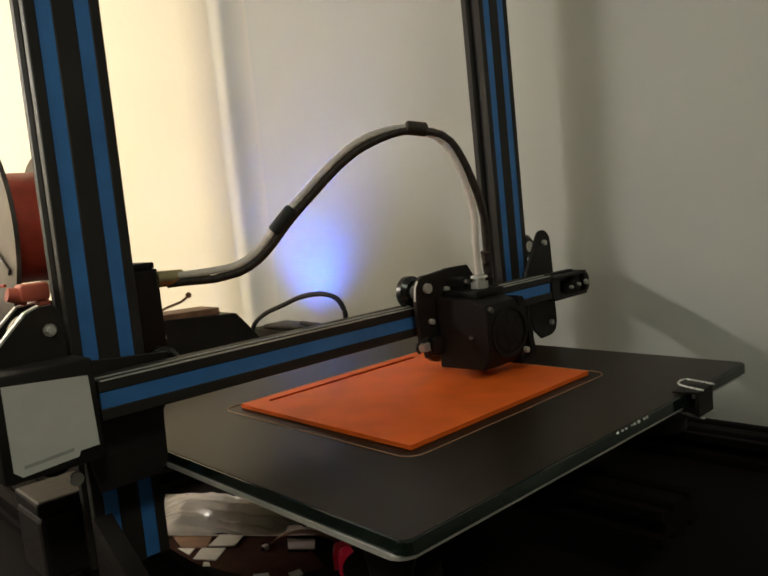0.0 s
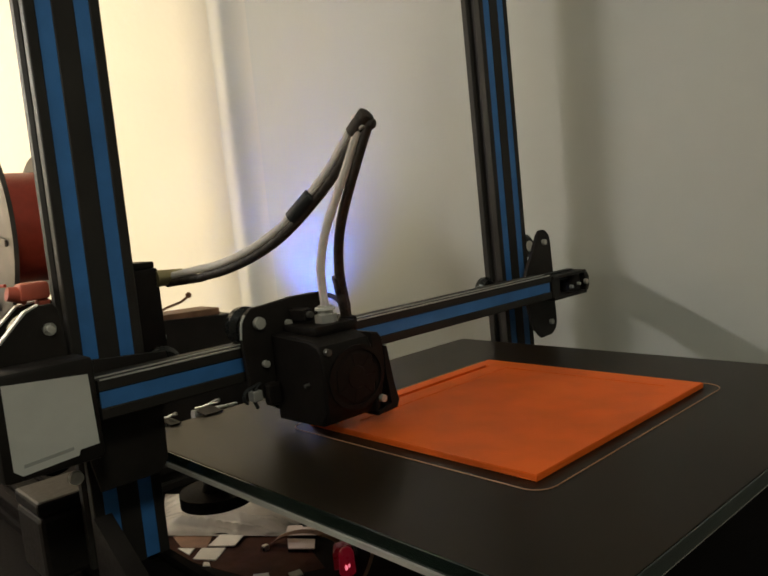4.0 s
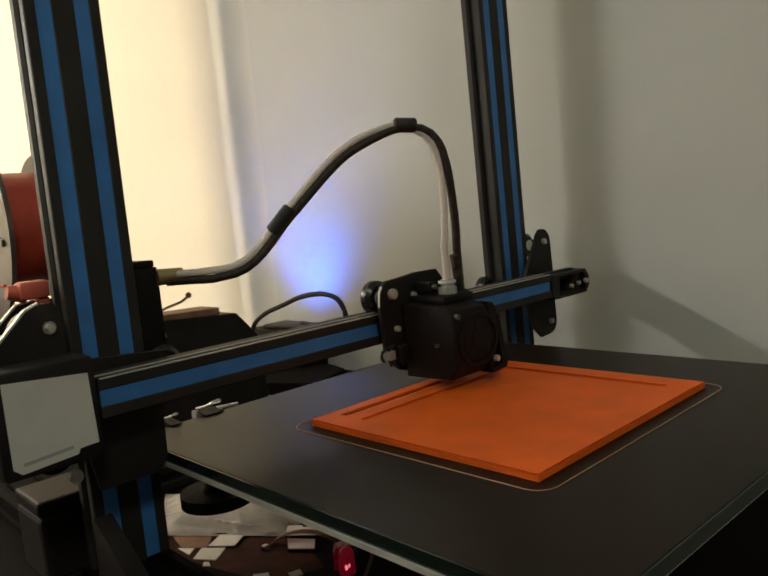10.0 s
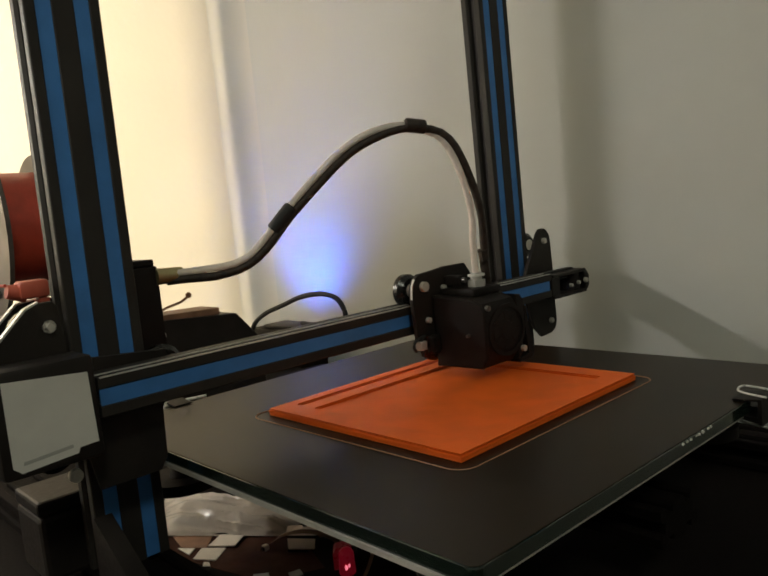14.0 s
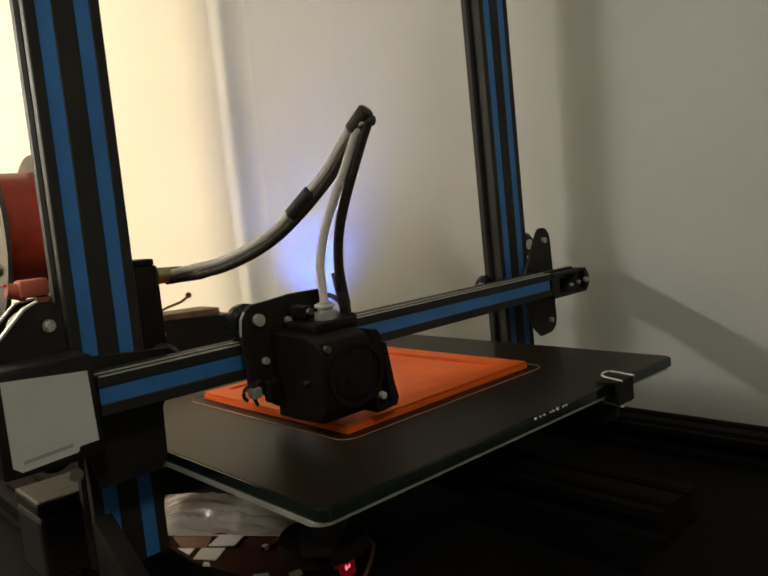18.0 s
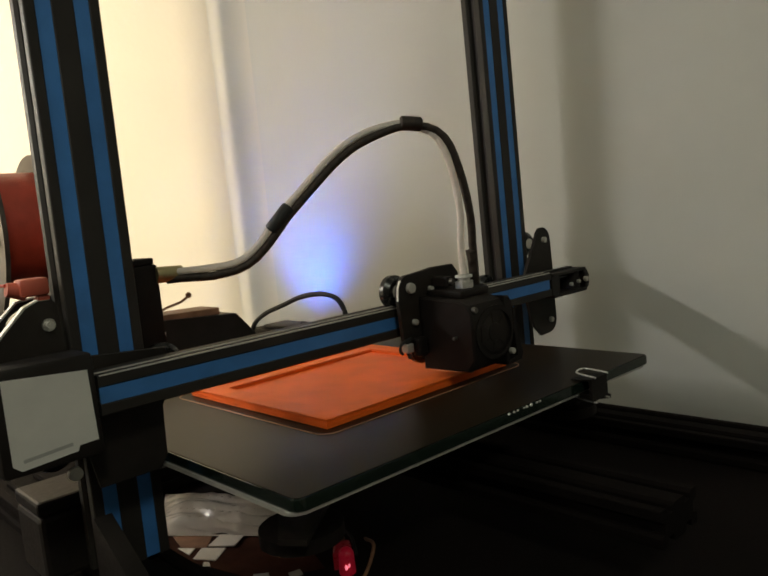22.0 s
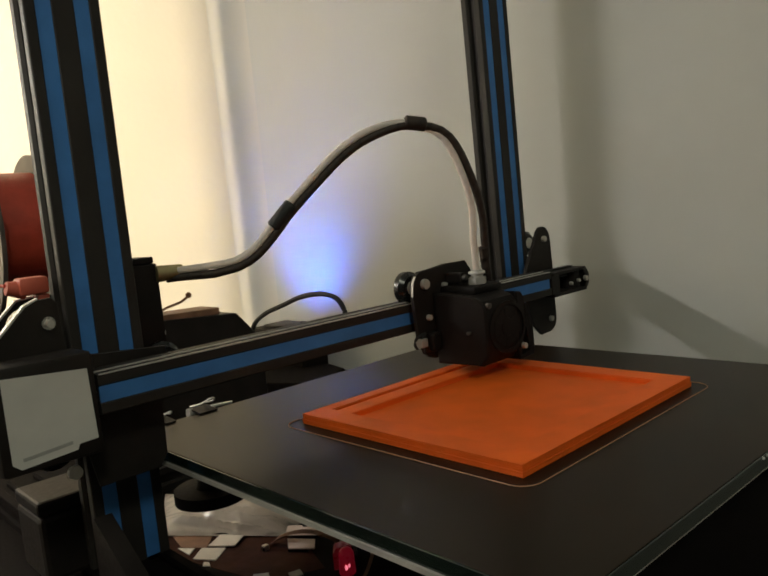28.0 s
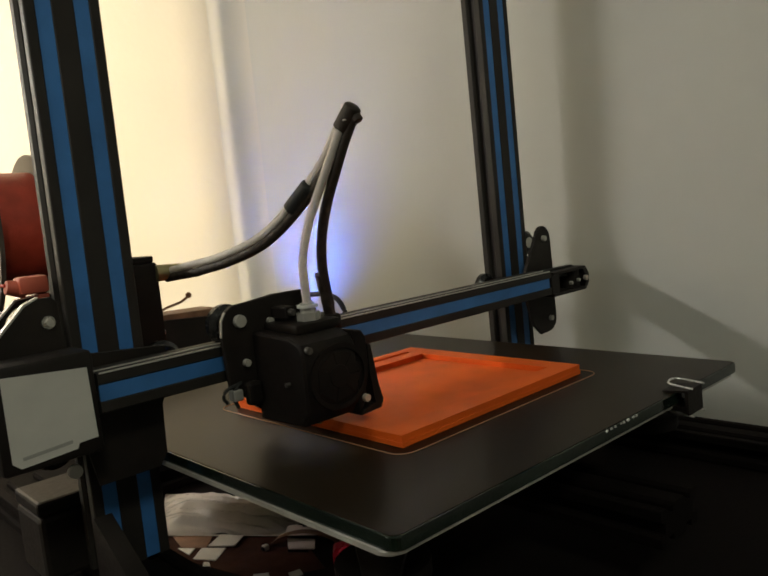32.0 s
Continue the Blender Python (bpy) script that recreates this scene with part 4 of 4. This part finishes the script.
# ---------------------------------------------------------------- what moves
def motions():
    steps = [   # seconds, head x, bed's front edge y
        (0, 248, -206), (0.1, 146, -294), (0.2, 242, -281), (0.3, 230, -293), (0.4, 159, -282), (0.5, 119, -278), (0.6, 120, -135), (0.7, 104, -241),
        (0.8, 174, -294), (0.9, 104, -141), (1, 231, -140), (1.1, 135, -282), (1.2, 119, -282), (1.3, 103, -261), (1.4, 242, -212), (1.5, 152, -293),
        (1.6, 235, -280), (1.7, 233, -292), (1.8, 151, -279), (1.9, 114, -259), (2, 119, -132), (2.1, 103, -236), (2.2, 171, -293), (2.3, 106, -139),
        (2.4, 232, -147), (2.5, 135, -286), (2.6, 112, -281), (2.7, 99, -271), (2.8, 247, -212), (2.9, 155, -294), (3, 232, -281), (3.1, 233, -292),
        (3.2, 148, -280), (3.3, 111, -263), (3.4, 126, -135), (3.5, 111, -247), (3.6, 178, -292), (3.7, 111, -142), (3.8, 237, -147), (3.9, 140, -282),
        (4, 112, -281), (4.1, 101, -274), (4.2, 244, -220), (4.3, 162, -298), (4.4, 230, -280), (4.5, 240, -292), (4.6, 145, -282), (4.7, 114, -256),
        (4.8, 132, -140), (4.9, 111, -250), (5, 184, -290), (5.1, 117, -144), (5.2, 243, -146), (5.3, 145, -279), (5.4, 107, -214), (5.5, 103, -276),
        (5.6, 242, -229), (5.7, 170, -301), (5.8, 228, -278), (5.9, 248, -292), (6, 142, -283), (6.1, 116, -250), (6.2, 138, -146), (6.3, 111, -252),
        (6.4, 191, -289), (6.5, 122, -147), (6.6, 248, -146), (6.7, 150, -275), (6.8, 107, -214), (6.9, 106, -274), (7, 250, -221), (7.1, 162, -294),
        (7.2, 223, -285), (7.3, 247, -296), (7.4, 135, -280), (7.5, 117, -250), (7.6, 135, -141), (7.7, 105, -256), (7.8, 193, -290), (7.9, 123, -140),
        (8, 244, -136), (8.1, 154, -286), (8.2, 109, -221), (8.3, 100, -284), (8.4, 241, -223), (8.5, 171, -293), (8.6, 220, -280), (8.7, 250, -290),
        (8.8, 132, -283), (8.9, 117, -252), (9, 144, -136), (9.1, 102, -258), (9.2, 194, -292), (9.3, 129, -135), (9.4, 253, -144), (9.5, 158, -284),
        (9.6, 104, -174), (9.7, 102, -286), (9.8, 245, -234), (9.9, 170, -294), (10, 215, -282), (10.1, 251, -296), (10.2, 130, -280), (10.3, 117, -250),
        (10.4, 143, -141), (10.5, 103, -256), (10.6, 196, -288), (10.7, 133, -137), (10.8, 248, -141), (10.9, 159, -286), (11, 104, -164), (11.1, 102, -280),
        (11.2, 238, -232), (11.3, 174, -288), (11.4, 209, -280), (11.5, 258, -294), (11.6, 129, -282), (11.7, 112, -240), (11.8, 152, -144), (11.9, 112, -266),
        (12, 205, -286), (12.1, 131, -135), (12.2, 253, -144), (12.3, 164, -290), (12.4, 101, -141), (12.5, 100, -294), (12.6, 248, -239), (12.7, 180, -294),
        (12.8, 209, -282), (12.9, 250, -296), (13, 128, -280), (13.1, 115, -246), (13.2, 152, -141), (13.3, 112, -268), (13.4, 205, -282), (13.5, 135, -137),
        (13.6, 256, -146), (13.7, 168, -294), (13.8, 104, -144), (13.9, 107, -294), (14, 245, -239), (14.1, 184, -294), (14.2, 205, -282), (14.3, 253, -293),
        (14.4, 122, -282), (14.5, 115, -235), (14.6, 157, -138), (14.7, 109, -273), (14.8, 208, -286), (14.9, 141, -137), (15, 251, -143), (15.1, 171, -289),
        (15.2, 104, -144), (15.3, 114, -294), (15.4, 246, -246), (15.5, 186, -293), (15.6, 200, -282), (15.7, 243, -293), (15.8, 117, -280), (15.9, 114, -230),
        (16, 163, -135), (16.1, 107, -277), (16.2, 212, -290), (16.3, 146, -136), (16.4, 247, -140), (16.5, 174, -284), (16.6, 104, -144), (16.7, 122, -293),
        (16.8, 247, -252), (16.9, 189, -292), (17, 196, -282), (17.1, 233, -293), (17.2, 112, -279), (17.3, 114, -226), (17.4, 168, -132), (17.5, 104, -282),
        (17.6, 215, -294), (17.7, 152, -136), (17.8, 242, -137), (17.9, 188, -283), (18, 112, -157), (18.1, 112, -292), (18.2, 245, -254), (18.3, 192, -293),
        (18.4, 193, -281), (18.5, 227, -292), (18.6, 115, -280), (18.7, 116, -227), (18.8, 168, -135), (18.9, 104, -285), (19, 221, -290), (19.1, 152, -141),
        (19.2, 247, -135), (19.3, 183, -284), (19.4, 117, -157), (19.5, 125, -293), (19.6, 247, -250), (19.7, 202, -292), (19.8, 189, -280), (19.9, 181, -285),
        (20, 130, -279), (20.1, 114, -216), (20.2, 174, -137), (20.3, 106, -293), (20.4, 232, -281), (20.5, 158, -136), (20.6, 235, -142), (20.7, 192, -292),
        (20.8, 102, -164), (20.9, 123, -290), (21, 247, -258), (21.1, 201, -292), (21.2, 186, -279), (21.3, 185, -280), (21.4, 125, -280), (21.5, 114, -223),
        (21.6, 181, -138), (21.7, 109, -293), (21.8, 232, -280), (21.9, 163, -136), (22, 232, -139), (22.1, 193, -293), (22.2, 105, -162), (22.3, 130, -292),
        (22.4, 251, -256), (22.5, 209, -292), (22.6, 183, -280), (22.7, 141, -282), (22.8, 171, -286), (22.9, 117, -212), (23, 184, -137), (23.1, 113, -288),
        (23.2, 236, -282), (23.3, 170, -139), (23.4, 227, -137), (23.5, 198, -282), (23.6, 102, -174), (23.7, 132, -292), (23.8, 247, -260), (23.9, 208, -293),
        (24, 178, -275), (24.1, 150, -280), (24.2, 168, -282), (24.3, 116, -218), (24.4, 184, -138), (24.5, 116, -290), (24.6, 238, -288), (24.7, 169, -141),
        (24.8, 227, -138), (24.9, 200, -285), (25, 102, -171), (25.1, 135, -292), (25.2, 239, -272), (25.3, 213, -297), (25.4, 171, -280), (25.5, 116, -282),
        (25.6, 250, -287), (25.7, 116, -212), (25.8, 189, -137), (25.9, 122, -290), (26, 245, -285), (26.1, 174, -140), (26.2, 222, -138), (26.3, 204, -286),
        (26.4, 106, -181), (26.5, 140, -290), (26.6, 242, -273), (26.7, 218, -294), (26.8, 167, -281), (26.9, 114, -280), (27, 250, -288), (27.1, 115, -206),
        (27.2, 193, -137), (27.3, 127, -289), (27.4, 251, -283), (27.5, 178, -138), (27.6, 216, -139), (27.7, 209, -286), (27.8, 111, -191), (27.9, 144, -288),
        (28, 246, -274), (28.1, 223, -290), (28.2, 163, -282), (28.3, 112, -279), (28.4, 250, -288), (28.5, 115, -200), (28.6, 198, -136), (28.7, 133, -289),
        (28.8, 258, -280), (28.9, 184, -137), (29, 212, -141), (29.1, 215, -294), (29.2, 109, -193), (29.3, 144, -290), (29.4, 248, -282), (29.5, 222, -294),
        (29.6, 164, -280), (29.7, 112, -280), (29.8, 251, -293), (29.9, 112, -194), (30, 204, -144), (30.1, 131, -293), (30.2, 248, -282), (30.3, 184, -138),
        (30.4, 209, -139), (30.5, 213, -293), (30.6, 106, -191), (30.7, 151, -294), (30.8, 238, -280), (30.9, 230, -293), (31, 161, -282), (31.1, 112, -274),
        (31.2, 258, -293), (31.3, 110, -188), (31.4, 206, -145), (31.5, 134, -287), (31.6, 256, -289), (31.7, 190, -147), (31.8, 202, -139), (31.9, 219, -286),
        (32, 100, -200),
    ]

    def lift(t):
        return -3.8 * (1 - t / 32)

    walk(gantry, [(t, Matrix.Translation(at(190, BAR_Y, BAR_Z - 10 + lift(t)))) for t in (0, 16, 32)])
    walk(head, [(t, Matrix.Translation(at(x, -78, -113 + lift(t)))) for t, x, y in steps])
    walk(bed, [(t, Matrix.Translation(at(190, 155 + y, -129))) for t, x, y in steps])
    walk(tray, [(t, Matrix.Translation(at(PRINT_X + PRINT_W / 2, PRINT_Y + PRINT_D / 2 + y, GLASS_TOP))) for t, x, y in steps])
    walk(skirt_loop, [(t, Matrix.Translation(at(PRINT_X + PRINT_W / 2, PRINT_Y + y, GLASS_TOP))) for t, x, y in steps])
    # each rim layer comes up to the top of the one before it
    step = RISE / LAYERS
    for k, layer in enumerate(rim_layers):
        start, rows = 32 * k / LAYERS, []
        for t in sorted({0.0, start, 32.0}):
            rise = max(0.0, RISE * (t - start) / 32) if k else RISE * t / 32
            rows.append((t, pose(0, 0, rise / 1000)))
        walk(layer, rows)
    # hose and cable follow the head
    base = Vector(ANCHOR)
    left, up = Vector((-0.72, 0.69, 0)), Vector((0, 0, 1))
    lines = [(t, hose_line(x), lift(t)) for t, x, y in steps]

    def strand(line, dz, tube_side):
        """Nodes of the tube (1) or of the cable (-1), which lie side by side and part below the apex."""
        out = []
        for k, p in enumerate(line):
            run = line[min(k + 1, LINKS)] - line[max(k - 1, 0)]
            flat = Vector((run.x, run.y, 0))
            over = (up * flat.length - flat.normalized() * run.z).normalized()
            past = min(1, max(0, (k - 23) / 6))
            side = over * (1 - past) + left * past
            near_end = min(1, (LINKS - k) / 4)
            q = p + side * (2.3 * tube_side * min(1, k / 4) * (near_end if tube_side > 0 else 1)) + left * (2.2 * past * near_end)
            if tube_side < 0:     # the cable leaves the tube for its anchor on the head
                q = q + Vector((20, 10, -5)) * min(1, max(0, (k - 29) / 15)) ** 2
                q = q - up * 3.6 * max(0, 1 - k / 5)
            out.append(q - base + up * dz)
        return out

    for sections, tube_side in ((cable_sections, -1), (tube_sections, 1)):
        keyed = [(t, strand(line, dz, tube_side)) for t, line, dz in lines]
        for k, sec in enumerate(sections):
            walk(sec, [(t, Matrix.Translation((n[k] + n[k + 1]) / 2000) @ (n[k + 1] - n[k]).to_track_quat("Z", "Y").to_matrix().to_4x4()) for t, n in keyed])
    # the two sleeves keep their length of hose from the extruder
    for tie, spots in ((sleeves[0], (12.4, 10.8, 8.0)), (sleeves[1], (17.5, 18.0, 18.4))):
        rows = []
        for (t, line, dz), (_, x, _) in zip(lines, steps):
            s = float(np.interp(x, (97, 131, 225), spots)) * LINKS / 30
            k = int(s)
            a, b = line[k], line[k + 1]
            m = a.lerp(b, s - k) - base + left * 0.6
            m.z += dz + 0.8
            rows.append((t, Matrix.Translation(m / 1000) @ (b - a).to_track_quat("Z", "Y").to_matrix().to_4x4()))
        walk(tie, rows)
    # the spool turns as it feeds and creeps along its axle
    rows = []
    for t in range(0, 33, 4):
        c = Vector(SPOOL_AT) - Vector((1, 0, 0)) * (12.4 * t / 32)
        rows.append((float(t), Matrix.Translation(at(*c)) @ SPOOL_TURN @ pose(0, 0, 0, 0, 0, 10.0 * t)))
    walk(reel, rows)


motions()
